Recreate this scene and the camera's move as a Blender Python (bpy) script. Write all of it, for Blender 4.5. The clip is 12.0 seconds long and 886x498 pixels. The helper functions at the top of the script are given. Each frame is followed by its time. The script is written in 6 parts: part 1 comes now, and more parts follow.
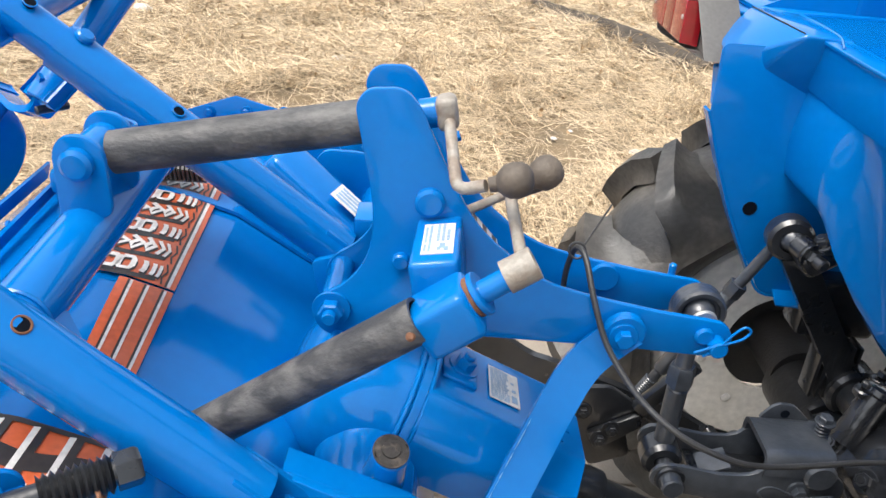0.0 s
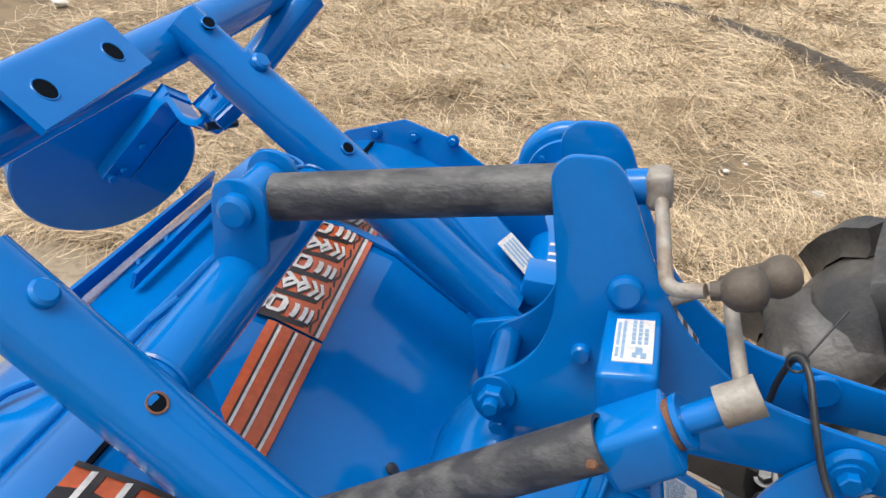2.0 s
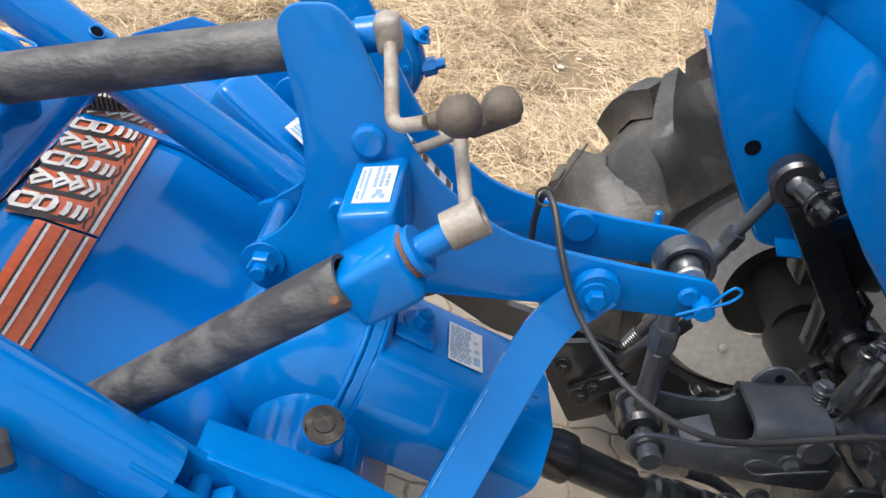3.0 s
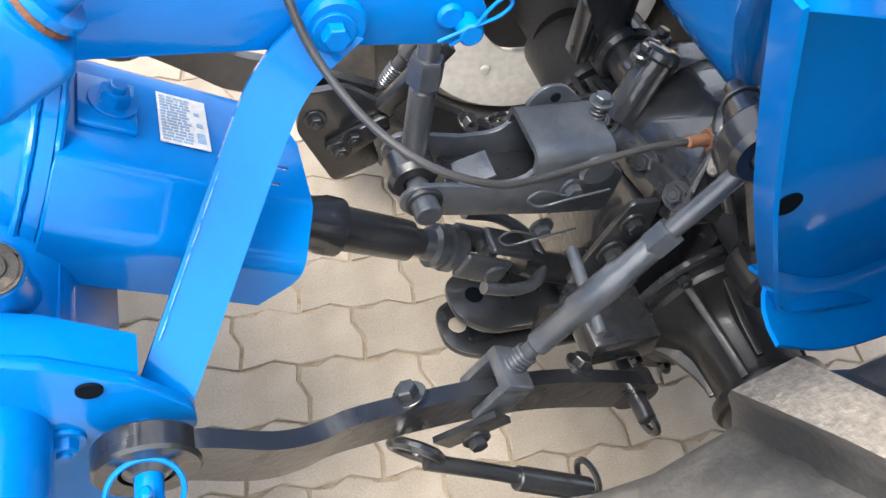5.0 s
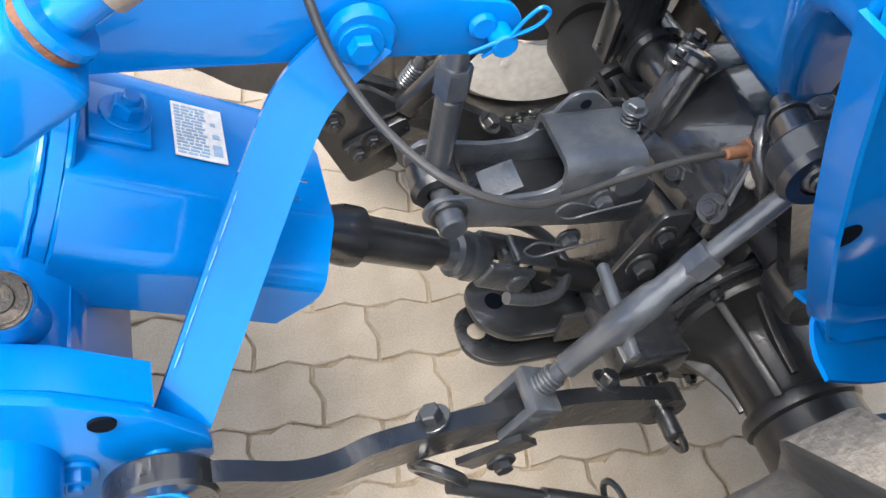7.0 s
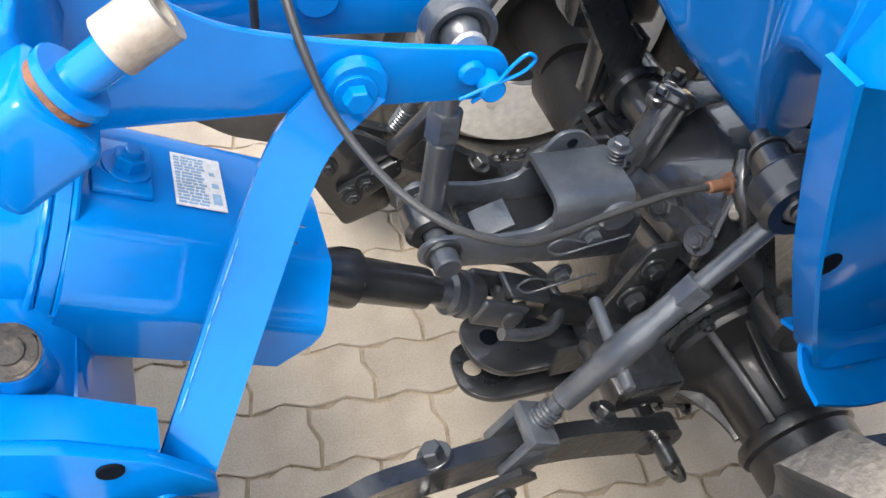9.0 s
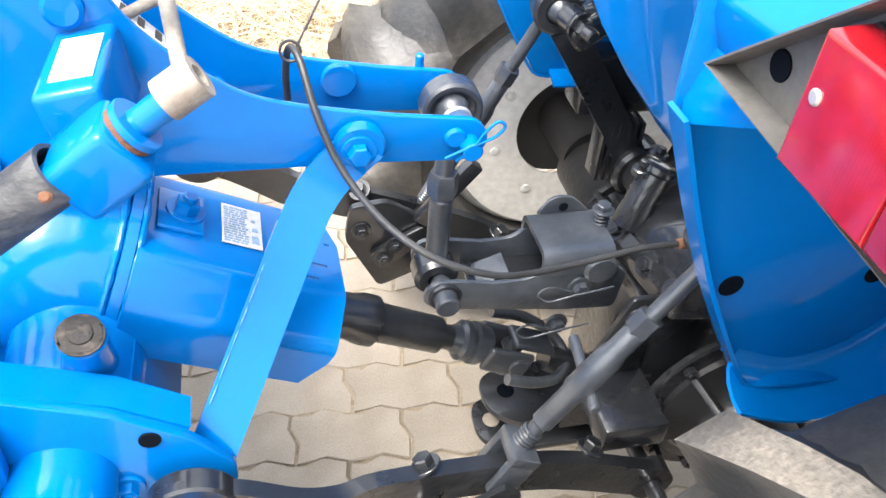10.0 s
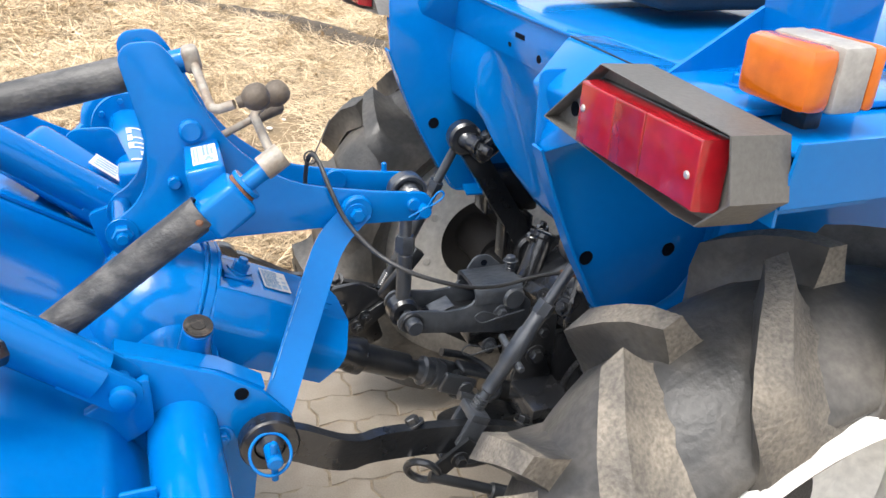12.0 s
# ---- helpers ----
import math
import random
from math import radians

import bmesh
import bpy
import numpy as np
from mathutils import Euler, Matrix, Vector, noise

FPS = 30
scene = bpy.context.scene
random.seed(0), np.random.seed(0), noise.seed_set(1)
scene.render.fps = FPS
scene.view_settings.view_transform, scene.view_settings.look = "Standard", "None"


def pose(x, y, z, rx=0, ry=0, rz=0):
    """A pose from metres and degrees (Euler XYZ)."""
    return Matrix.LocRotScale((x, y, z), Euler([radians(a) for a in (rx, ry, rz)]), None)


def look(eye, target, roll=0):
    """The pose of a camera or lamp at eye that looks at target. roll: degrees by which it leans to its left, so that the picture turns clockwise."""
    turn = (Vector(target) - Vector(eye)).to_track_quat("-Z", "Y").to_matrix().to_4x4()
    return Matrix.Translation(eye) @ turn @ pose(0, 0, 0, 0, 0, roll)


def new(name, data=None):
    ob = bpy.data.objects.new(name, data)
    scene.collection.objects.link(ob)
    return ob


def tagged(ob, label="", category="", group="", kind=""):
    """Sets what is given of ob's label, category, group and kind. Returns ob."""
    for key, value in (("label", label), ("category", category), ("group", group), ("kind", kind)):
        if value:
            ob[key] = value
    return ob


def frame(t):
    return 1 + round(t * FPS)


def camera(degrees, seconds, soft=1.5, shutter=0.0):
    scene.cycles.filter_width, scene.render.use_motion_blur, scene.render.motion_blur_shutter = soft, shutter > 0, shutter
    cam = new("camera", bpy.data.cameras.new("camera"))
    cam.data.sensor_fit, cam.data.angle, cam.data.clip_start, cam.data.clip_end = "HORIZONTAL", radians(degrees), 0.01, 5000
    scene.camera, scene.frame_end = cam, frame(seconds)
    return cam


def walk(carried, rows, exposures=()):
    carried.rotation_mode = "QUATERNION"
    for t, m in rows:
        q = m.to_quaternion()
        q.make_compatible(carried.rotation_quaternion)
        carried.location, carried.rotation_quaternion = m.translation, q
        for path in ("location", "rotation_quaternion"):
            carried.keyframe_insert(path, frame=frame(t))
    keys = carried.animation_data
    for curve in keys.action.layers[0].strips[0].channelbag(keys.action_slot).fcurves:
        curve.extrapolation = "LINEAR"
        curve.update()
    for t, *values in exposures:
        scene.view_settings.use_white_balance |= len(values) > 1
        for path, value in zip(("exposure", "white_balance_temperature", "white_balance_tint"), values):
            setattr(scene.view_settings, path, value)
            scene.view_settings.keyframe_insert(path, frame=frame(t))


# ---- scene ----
EXPOSURES = [(0, 1.15), (0.5, 0.7), (1.0, 0.75), (1.5, 0.8), (2.0, 0.7), (2.5, 0.65), (3.0, 1.05), (3.7, 1.45), (5.3, 2.15), (7.0, 2.05), (9.0, 1.95), (9.5, 2.1), (10.0, 2.3), (10.5, 1.5), (11.0, 1.3), (12, 1.4)]
# camera
cam = camera(58.3, 12.0)
PATH = [
    (0, (-0.406, -0.872, 1.485), (-0.365, 0.898, 0.556), 4.7),
    (0.5, (-0.364, -0.84, 1.484), (-0.674, 0.88, 0.513), 3.8),
    (1, (-0.364, -0.807, 1.477), (-0.758, 0.884, 0.484), 4.2),
    (1.5, (-0.442, -0.753, 1.483), (-0.816, 0.948, 0.5), 5.1),
    (2, (-0.465, -0.727, 1.492), (-0.771, 1.006, 0.542), 5.4),
    (2.5, (-0.423, -0.749, 1.476), (-0.572, 0.971, 0.467), 5.4),
    (3, (-0.335, -0.756, 1.448), (-0.317, 0.925, 0.365), 4.9),
    (3.5, (-0.275, -0.765, 1.439), (-0.121, 0.892, 0.329), 3.9),
    (3.7, (-0.25, -0.772, 1.431), (-0.056, 0.869, 0.304), 3.8),
    (5.3, (-0.291, -0.59, 1.336), (0.3, 0.518, -0.221), 13.6),
    (5.5, (-0.287, -0.589, 1.333), (0.293, 0.503, -0.239), 14.2),
    (6, (-0.275, -0.568, 1.307), (0.266, 0.487, -0.303), 14.3),
    (6.5, (-0.294, -0.569, 1.3), (0.193, 0.46, -0.344), 13.1),
    (7, (-0.29, -0.558, 1.339), (0.257, 0.595, -0.201), 12.1),
    (7.2, (-0.285, -0.544, 1.367), (0.317, 0.674, -0.101), 11.5),
    (8.8, (-0.294, -0.553, 1.365), (0.311, 0.701, -0.071), 10.1),
    (9, (-0.3, -0.566, 1.354), (0.285, 0.65, -0.123), 10.6),
    (9.5, (-0.288, -0.597, 1.341), (0.249, 0.639, -0.137), 9.6),
    (10, (-0.258, -0.734, 1.414), (0.159, 0.724, 0.11), 5.1),
    (10.5, (-0.221, -0.858, 1.47), (0.098, 0.804, 0.403), 2.0),
    (11, (-0.311, -0.952, 1.498), (0.138, 0.755, 0.558), 1.7),
    (11.5, (-0.431, -1.073, 1.492), (0.18, 0.613, 0.606), 2.6),
    (12, (-0.479, -1.207, 1.481), (0.208, 0.455, 0.606), 3.1),
]
walk(cam, [(t, look(eye, target, roll)) for t, eye, target, roll in PATH], EXPOSURES)

# world
world = bpy.data.worlds.new("sky")
scene.world = world
world.use_nodes = True
wn = world.node_tree.nodes
sky = wn.new("ShaderNodeTexSky")
sky.sky_type = "NISHITA"
sky.sun_disc = False
sky.sun_elevation = radians(68)
sky.sun_rotation = radians(238)
sky.dust_density = 4.0
hazy = wn.new("ShaderNodeHueSaturation")
hazy.inputs["Saturation"].default_value = 0.35
world.node_tree.links.new(sky.outputs[0], hazy.inputs["Color"])
world.node_tree.links.new(hazy.outputs[0], wn["Background"].inputs["Color"])
wn["Background"].inputs["Strength"].default_value = 0.15

sun = new("sun", bpy.data.lights.new("sun", "SUN"))
sun.data.energy, sun.data.angle, sun.data.color = 1.15, radians(30), (1.0, 0.95, 0.88)
sun.matrix_world = look((-1.40, -0.87, 3.65), (0, 0, 0))


# materials
def material(name, base, rough=0.5, metal=0.0, second=None, scale=20.0, amount=0.5, fine=120.0, bump=0.1, coat=0.0,
             low=0.45, high=0.7, rand=0.0, spec=0.5, island=False, stretch=None, grain=0.12):
    """Painted, rubber or stone surface: a base colour, patches of a second one, fine grain and relief."""
    m = bpy.data.materials.new(name)
    m.use_nodes = True
    nt = m.node_tree
    bs = nt.nodes["Principled BSDF"]
    bs.inputs["Roughness"].default_value = rough
    bs.inputs["Metallic"].default_value = metal
    bs.inputs["Coat Weight"].default_value = coat
    bs.inputs["Coat Roughness"].default_value = 0.07
    bs.inputs["Specular IOR Level"].default_value = spec
    tc = nt.nodes.new("ShaderNodeTexCoord")
    src = tc.outputs["Object"]
    if stretch:
        mp = nt.nodes.new("ShaderNodeMapping")
        mp.inputs["Scale"].default_value = stretch
        nt.links.new(src, mp.inputs["Vector"])
        src = mp.outputs["Vector"]
    big = nt.nodes.new("ShaderNodeTexNoise")
    big.inputs["Scale"].default_value, big.inputs["Detail"].default_value = scale, 6.0
    small = nt.nodes.new("ShaderNodeTexNoise")
    small.inputs["Scale"].default_value, small.inputs["Detail"].default_value = fine, 4.0
    nt.links.new(src, big.inputs["Vector"])
    nt.links.new(src, small.inputs["Vector"])
    ramp = nt.nodes.new("ShaderNodeMapRange")
    ramp.inputs["From Min"].default_value, ramp.inputs["From Max"].default_value = low, high
    ramp.inputs["To Max"].default_value = amount
    nt.links.new(big.outputs["Fac"], ramp.inputs["Value"])
    mix = nt.nodes.new("ShaderNodeMix")
    mix.data_type = "RGBA"
    mix.inputs["A"].default_value = (*base, 1)
    mix.inputs["B"].default_value = (*(second or [c * 0.6 for c in base]), 1)
    nt.links.new(ramp.outputs["Result"], mix.inputs["Factor"])
    vary = nt.nodes.new("ShaderNodeHueSaturation")
    nt.links.new(mix.outputs["Result"], vary.inputs["Color"])
    val = nt.nodes.new("ShaderNodeMapRange")
    val.inputs["From Min"].default_value, val.inputs["From Max"].default_value = 0.3, 0.7
    val.inputs["To Min"].default_value, val.inputs["To Max"].default_value = 1 - grain, 1 + grain
    nt.links.new(small.outputs["Fac"], val.inputs["Value"])
    last = val.outputs["Result"]
    if rand:
        if island:
            inf, out = nt.nodes.new("ShaderNodeNewGeometry"), "Random Per Island"
        else:
            inf, out = nt.nodes.new("ShaderNodeObjectInfo"), "Random"
        rr = nt.nodes.new("ShaderNodeMapRange")
        rr.inputs["To Min"].default_value, rr.inputs["To Max"].default_value = 1 - rand, 1 + rand
        nt.links.new(inf.outputs[out], rr.inputs["Value"])
        mul = nt.nodes.new("ShaderNodeMath")
        mul.operation = "MULTIPLY"
        nt.links.new(rr.outputs["Result"], mul.inputs[0])
        nt.links.new(last, mul.inputs[1])
        last = mul.outputs[0]
    nt.links.new(last, vary.inputs["Value"])
    nt.links.new(vary.outputs["Color"], bs.inputs["Base Color"])
    rv = nt.nodes.new("ShaderNodeMapRange")
    rv.inputs["To Min"].default_value, rv.inputs["To Max"].default_value = max(rough - 0.05, 0.03), min(rough + 0.09, 1)
    nt.links.new(big.outputs["Fac"], rv.inputs["Value"])
    nt.links.new(rv.outputs["Result"], bs.inputs["Roughness"])
    if bump:
        bp = nt.nodes.new("ShaderNodeBump")
        bp.inputs["Strength"].default_value, bp.inputs["Distance"].default_value = bump, 0.004
        nt.links.new(small.outputs["Fac"], bp.inputs["Height"])
        nt.links.new(bp.outputs["Normal"], bs.inputs["Normal"])
    return m


BLUE = material("blue_paint", (0.0003, 0.138, 0.45), 0.09, second=(0.0003, 0.152, 0.475), scale=3, amount=0.8, fine=60, bump=0.012, coat=0.15, spec=0.26, grain=0.025)
BLUE_ROUGH = material("blue_cast_paint", (0.0004, 0.140, 0.45), 0.13, second=(0.0006, 0.160, 0.49), scale=14, amount=0.8, fine=45, bump=0.22, coat=0.2, spec=0.28, grain=0.05)
BLACK = material("black_paint", (0.011, 0.0125, 0.015), 0.27, second=(0.024, 0.025, 0.027), scale=18, amount=0.75, fine=90, bump=0.22, coat=0.6)
BLACK_CAST = material("black_cast_paint", (0.011, 0.0125, 0.0155), 0.24, second=(0.026, 0.026, 0.027), scale=12, amount=0.7, fine=70, bump=0.40, coat=0.8)
GREY_STEEL = material("dark_grey_steel", (0.030, 0.035, 0.043), 0.30, second=(0.062, 0.068, 0.076), scale=25, amount=0.7, fine=110, bump=0.3, coat=0.6)
HOSE = material("scuffed_rubber_sleeve", (0.036, 0.037, 0.039), 0.5, second=(0.120, 0.117, 0.112), scale=26, amount=0.75, fine=140, bump=0.35, low=0.44, high=0.62, stretch=(1.0, 1.6, 1.6))
CABLE = material("black_cable", (0.034, 0.034, 0.034), 0.42, fine=200, bump=0.1)
CAP = material("worn_rubber_cap", (0.030, 0.027, 0.024), 0.75, second=(0.14, 0.11, 0.085), scale=45, amount=0.8, fine=180, bump=0.6, low=0.52, high=0.66)
KNOB = material("brown_rubber_knob", (0.085, 0.068, 0.052), 0.62, second=(0.17, 0.135, 0.10), scale=22, fine=160, bump=0.3)
HANDLE = material("worn_grey_steel", (0.29, 0.265, 0.225), 0.45, second=(0.16, 0.10, 0.06), scale=40, amount=0.7, fine=150, bump=0.35)
RUST = material("rusty_steel", (0.16, 0.070, 0.035), 0.8, second=(0.10, 0.05, 0.03), scale=60, fine=200, bump=0.5)
TYRE = material("tyre_rubber", (0.034, 0.034, 0.033), 0.42, second=(0.15, 0.135, 0.115), scale=7, amount=0.85, fine=90, bump=0.35, low=0.40, high=0.70, grain=0.2)
# Lug dust, made paler still to carry sunlight in the colour.
LUG = material("dusty_sunlit_tyre_lug", (0.095, 0.086, 0.074), 0.7, second=(0.27, 0.235, 0.185), scale=15, amount=0.8, fine=180, bump=0.6, low=0.34, high=0.76, grain=0.3)
WHITE = material("white_wheel_paint", (0.74, 0.73, 0.69), 0.35, second=(0.60, 0.57, 0.50), scale=8, amount=0.5, fine=60, bump=0.08, coat=0.2)
PLASTIC = material("dark_grey_plastic", (0.090, 0.087, 0.081), 0.45, second=(0.125, 0.119, 0.109), scale=12, fine=160, bump=0.2)
LABEL = material("label_white", (0.62, 0.62, 0.60), 0.4, second=(0.45, 0.43, 0.38), scale=60, fine=200, bump=0.0)
CHIP = material("worn_blue_edge", (0.07, 0.29, 0.56), 0.4, second=(0.24, 0.42, 0.60), scale=90, fine=200, bump=0.1)
SEALANT = material("dusty_sealant", (0.20, 0.185, 0.16), 0.7, second=(0.09, 0.08, 0.07), scale=70, fine=150, bump=0.5)
INK = material("label_blue_ink", (0.24, 0.36, 0.50), 0.45, fine=200, bump=0.0)
DARK_INK = material("label_black_ink", (0.03, 0.03, 0.03), 0.45, fine=200, bump=0.0)
ORANGE = material("orange_decal", (0.55, 0.105, 0.03), 0.35, second=(0.46, 0.11, 0.05), scale=18, amount=0.7, fine=120, bump=0.06, coat=0.2)
DECAL_WHITE = material("white_decal", (0.66, 0.64, 0.60), 0.4, second=(0.45, 0.42, 0.38), scale=30, fine=150, bump=0.04)
DECAL_BLACK = material("black_decal", (0.020, 0.018, 0.018), 0.4, second=(0.07, 0.05, 0.04), scale=30, fine=150, bump=0.04)
ZINC = material("zinc_bolt", (0.55, 0.54, 0.50), 0.35, metal=0.7, fine=200, bump=0.1)
PAVER = material("beige_concrete_paver", (0.325, 0.278, 0.222), 0.85, second=(0.255, 0.213, 0.166), scale=9, amount=0.7, fine=260, bump=0.35, rand=0.10)
PAVER_FAR = material("beige_concrete_paver_far", (0.325, 0.278, 0.222), 0.85, second=(0.255, 0.213, 0.166), scale=9, amount=0.7, fine=260, bump=0.35, rand=0.10, island=True)
SAND = material("joint_sand", (0.31, 0.25, 0.175), 0.95, second=(0.19, 0.145, 0.095), scale=40, amount=0.8, fine=300, bump=0.8)
STRAW = material("dry_straw", (0.56, 0.44, 0.285), 0.6, second=(0.42, 0.32, 0.20), scale=3.0, amount=0.7, fine=40, bump=0.0, rand=0.6, island=True)
SOIL = material("straw_litter", (0.20, 0.145, 0.082), 0.95, second=(0.085, 0.066, 0.044), scale=6, amount=0.8, fine=60, bump=1.0)
EARTH = material("dark_soil", (0.075, 0.060, 0.044), 0.95, second=(0.035, 0.028, 0.021), scale=14, amount=0.8, fine=90, bump=1.0)
AXLE = material("dull_black_casting", (0.013, 0.0135, 0.015), 0.42, second=(0.026, 0.024, 0.022), scale=9, amount=0.7, fine=80, bump=0.3, coat=0.2)
LEAF = material("dry_leaf", (0.32, 0.21, 0.11), 0.8, fine=60, bump=0.2, rand=0.3, island=True)
PALE = material("pale_litter", (0.66, 0.64, 0.60), 0.7, fine=60, bump=0.2)
# Near-black without gloss: paints the shade inside holes, slots and the hood seam.
GAP_SHADE = material("painted_gap_shade", (0.004, 0.006, 0.010), 0.9, fine=60, bump=0.0, spec=0.05)
# Seat vinyl; the same matte black also paints the shade inside the wheels.
SEAT_AND_SHADE = material("black_vinyl_and_hub_shade", (0.018, 0.017, 0.017), 0.5, fine=220, bump=0.3)


def lens_material(name, base, deep, ribs):
    m = material(name, base, 0.16, second=deep, scale=20, amount=0.2, fine=60, bump=0.0, coat=0.6)
    nt = m.node_tree
    bs = nt.nodes["Principled BSDF"]
    bs.inputs["Transmission Weight"].default_value = 0.25
    wave = nt.nodes.new("ShaderNodeTexWave")
    wave.bands_direction = ribs
    wave.inputs["Scale"].default_value = 130.0
    tc = nt.nodes.new("ShaderNodeTexCoord")
    nt.links.new(tc.outputs["Object"], wave.inputs["Vector"])
    bp = nt.nodes.new("ShaderNodeBump")
    bp.inputs["Strength"].default_value, bp.inputs["Distance"].default_value = 0.025, 0.001
    nt.links.new(wave.outputs["Fac"], bp.inputs["Height"])
    nt.links.new(bp.outputs["Normal"], bs.inputs["Normal"])
    return m


RED_LENS = lens_material("red_lens", (0.36, 0.008, 0.016), (0.28, 0.006, 0.012), "Y")
RED_DARK = lens_material("deep_red_lens", (0.28, 0.005, 0.011), (0.22, 0.004, 0.009), "Z")
AMBER = lens_material("amber_lens", (0.70, 0.16, 0.010), (0.58, 0.115, 0.007), "Z")
LAMP_GREY = material("grey_lamp_body", (0.30, 0.29, 0.27), 0.5, fine=150, bump=0.1)


# shapes
def V(*a):
    return Vector(a)


def thing(name, at, label, category, group=""):
    ob = new(name)
    ob.location = at
    ob.empty_display_size = 0.05
    return tagged(ob, label, category, group)


def base_of(ob):
    p = Vector((0, 0, 0))
    while ob:
        p += ob.location
        ob = ob.parent
    return p


def part(name, bm, mat, parent=None, label="", smooth=35):
    """Link a bmesh, given in world metres, as one mesh object under its thing."""
    shift = base_of(parent) if parent else Vector((0, 0, 0))
    for v in bm.verts:
        v.co -= shift
    me = bpy.data.meshes.new(name)
    bmesh.ops.recalc_face_normals(bm, faces=bm.faces)
    bm.to_mesh(me)
    bm.free()
    me.materials.append(mat)
    if smooth:
        me.shade_smooth()
        try:
            me.set_sharp_from_angle(angle=radians(smooth))
        except AttributeError:
            pass
    ob = new(name, me)
    ob.parent = parent
    if label:
        ob["label"] = label
    return ob


def joined(*bms):
    out = bmesh.new()
    for b in bms:
        me = bpy.data.meshes.new("tmp")
        b.to_mesh(me)
        b.free()
        out.from_mesh(me)
        bpy.data.meshes.remove(me)
    return out


def frame_to(d):
    d = Vector(d).normalized()
    a = d.cross(V(0, 0, 1)) if abs(d.z) < 0.95 else d.cross(V(0, 1, 0))
    a.normalize()
    return a, d.cross(a).normalized(), d


def round_corners(pts, r, seg=5, closed=True):
    """2D or 3D polyline with rounded corners."""
    pts = [Vector(p) for p in pts]
    out, n = [], len(pts)
    for i, p in enumerate(pts):
        if not closed and i in (0, n - 1):
            out.append(p)
            continue
        a, b = pts[i - 1], pts[(i + 1) % n]
        rr = r[i] if isinstance(r, (list, tuple)) else r
        k = min(rr, (a - p).length * 0.49, (b - p).length * 0.49)
        if k <= 1e-5:
            out.append(p)
            continue
        s, e = p + (a - p).normalized() * k, p + (b - p).normalized() * k
        for j in range(seg + 1):
            t = j / seg
            out.append(s * (1 - t) ** 2 + p * 2 * t * (1 - t) + e * t * t)
    return out


def sheet(pts, off, bevel=0.002):
    """A flat plate: a closed 3D outline, and the vector of its thickness."""
    bm = bmesh.new()
    lo = [bm.verts.new(p) for p in pts]
    f = bm.faces.new(lo)
    ex = bmesh.ops.extrude_face_region(bm, geom=[f])
    bmesh.ops.translate(bm, verts=[g for g in ex["geom"] if isinstance(g, bmesh.types.BMVert)], vec=Vector(off))
    if bevel:
        es = [e for e in bm.edges if len(e.link_faces) == 2 and e.calc_face_angle(0) > 1.0 and any(len(q.verts) > 4 for q in e.link_faces)]
        bmesh.ops.bevel(bm, geom=es, offset=bevel, segments=2, affect="EDGES", profile=0.5, clamp_overlap=True)
    return bm


def plate_xz(pts, y0, y1, bevel=0.002, r=0.0, seg=5):
    p3 = round_corners([V(x, y0, z) for x, z in pts], r, seg) if r else [V(x, y0, z) for x, z in pts]
    return sheet(p3, (0, y1 - y0, 0), bevel)


def sweep(path, r, seg=14, caps=True):
    """A round bar along a polyline; r is a number or one for each point."""
    path = [Vector(p) for p in path]
    bm = bmesh.new()
    rings, side = [], None
    for i, p in enumerate(path):
        d = (path[min(i + 1, len(path) - 1)] - path[max(i - 1, 0)]).normalized()
        if side is None:
            side = frame_to(d)[0]
        side = (side - d * side.dot(d)).normalized()
        up = d.cross(side)
        rr = r[i] if isinstance(r, (list, tuple)) else r
        rings.append([bm.verts.new(p + (side * math.cos(a) + up * math.sin(a)) * rr) for a in (2 * math.pi * k / seg for k in range(seg))])
    for a, b in zip(rings, rings[1:]):
        for k in range(seg):
            bm.faces.new((a[k], a[(k + 1) % seg], b[(k + 1) % seg], b[k]))
    if caps:
        bm.faces.new(rings[0][::-1])
        bm.faces.new(rings[-1])
    return bm


def rod(a, b, r, seg=20, bevel=0.002):
    a, b = Vector(a), Vector(b)
    d = (b - a).normalized()
    k = min(bevel, r * 0.4)
    return sweep([a, a + d * k * 0.02, a + d * k, b - d * k, b - d * k * 0.02, b], [r - k, r - k, r, r, r - k, r - k], seg)


def pipe(a, b, r, wall=0.004, seg=24):
    """An open tube with wall thickness."""
    a, b = Vector(a), Vector(b)
    s, u, d = frame_to(b - a)
    bm = bmesh.new()
    rings = []
    for p, rr in ((a, r), (b, r), (b, r - wall), (a, r - wall)):
        rings.append([bm.verts.new(p + (s * math.cos(t) + u * math.sin(t)) * rr) for t in (2 * math.pi * k / seg for k in range(seg))])
    for i in range(4):
        p, q = rings[i], rings[(i + 1) % 4]
        for k in range(seg):
            bm.faces.new((p[k], p[(k + 1) % seg], q[(k + 1) % seg], q[k]))
    return bm


def turned(a, d, profile, seg=28):
    """A lathe shape: profile of (distance along d, radius)."""
    a = Vector(a)
    d = Vector(d).normalized()
    return sweep([a + d * h for h, _ in profile], [max(q, 0.0004) for _, q in profile], seg)


def lathe(a, d, profile, seg=32):
    """As turned, but with rings set square to the axis, for steps and rims; closed on itself."""
    s, u, d = frame_to(d)
    a = Vector(a)
    bm = bmesh.new()
    rings = [[bm.verts.new(a + d * h + (s * math.cos(t) + u * math.sin(t)) * q) for t in (2 * math.pi * k / seg for k in range(seg))] for h, q in profile]
    n = len(rings)
    for i in range(n):
        p, q = rings[i], rings[(i + 1) % n]
        for k in range(seg):
            bm.faces.new((p[k], p[(k + 1) % seg], q[(k + 1) % seg], q[k]))
    return bm


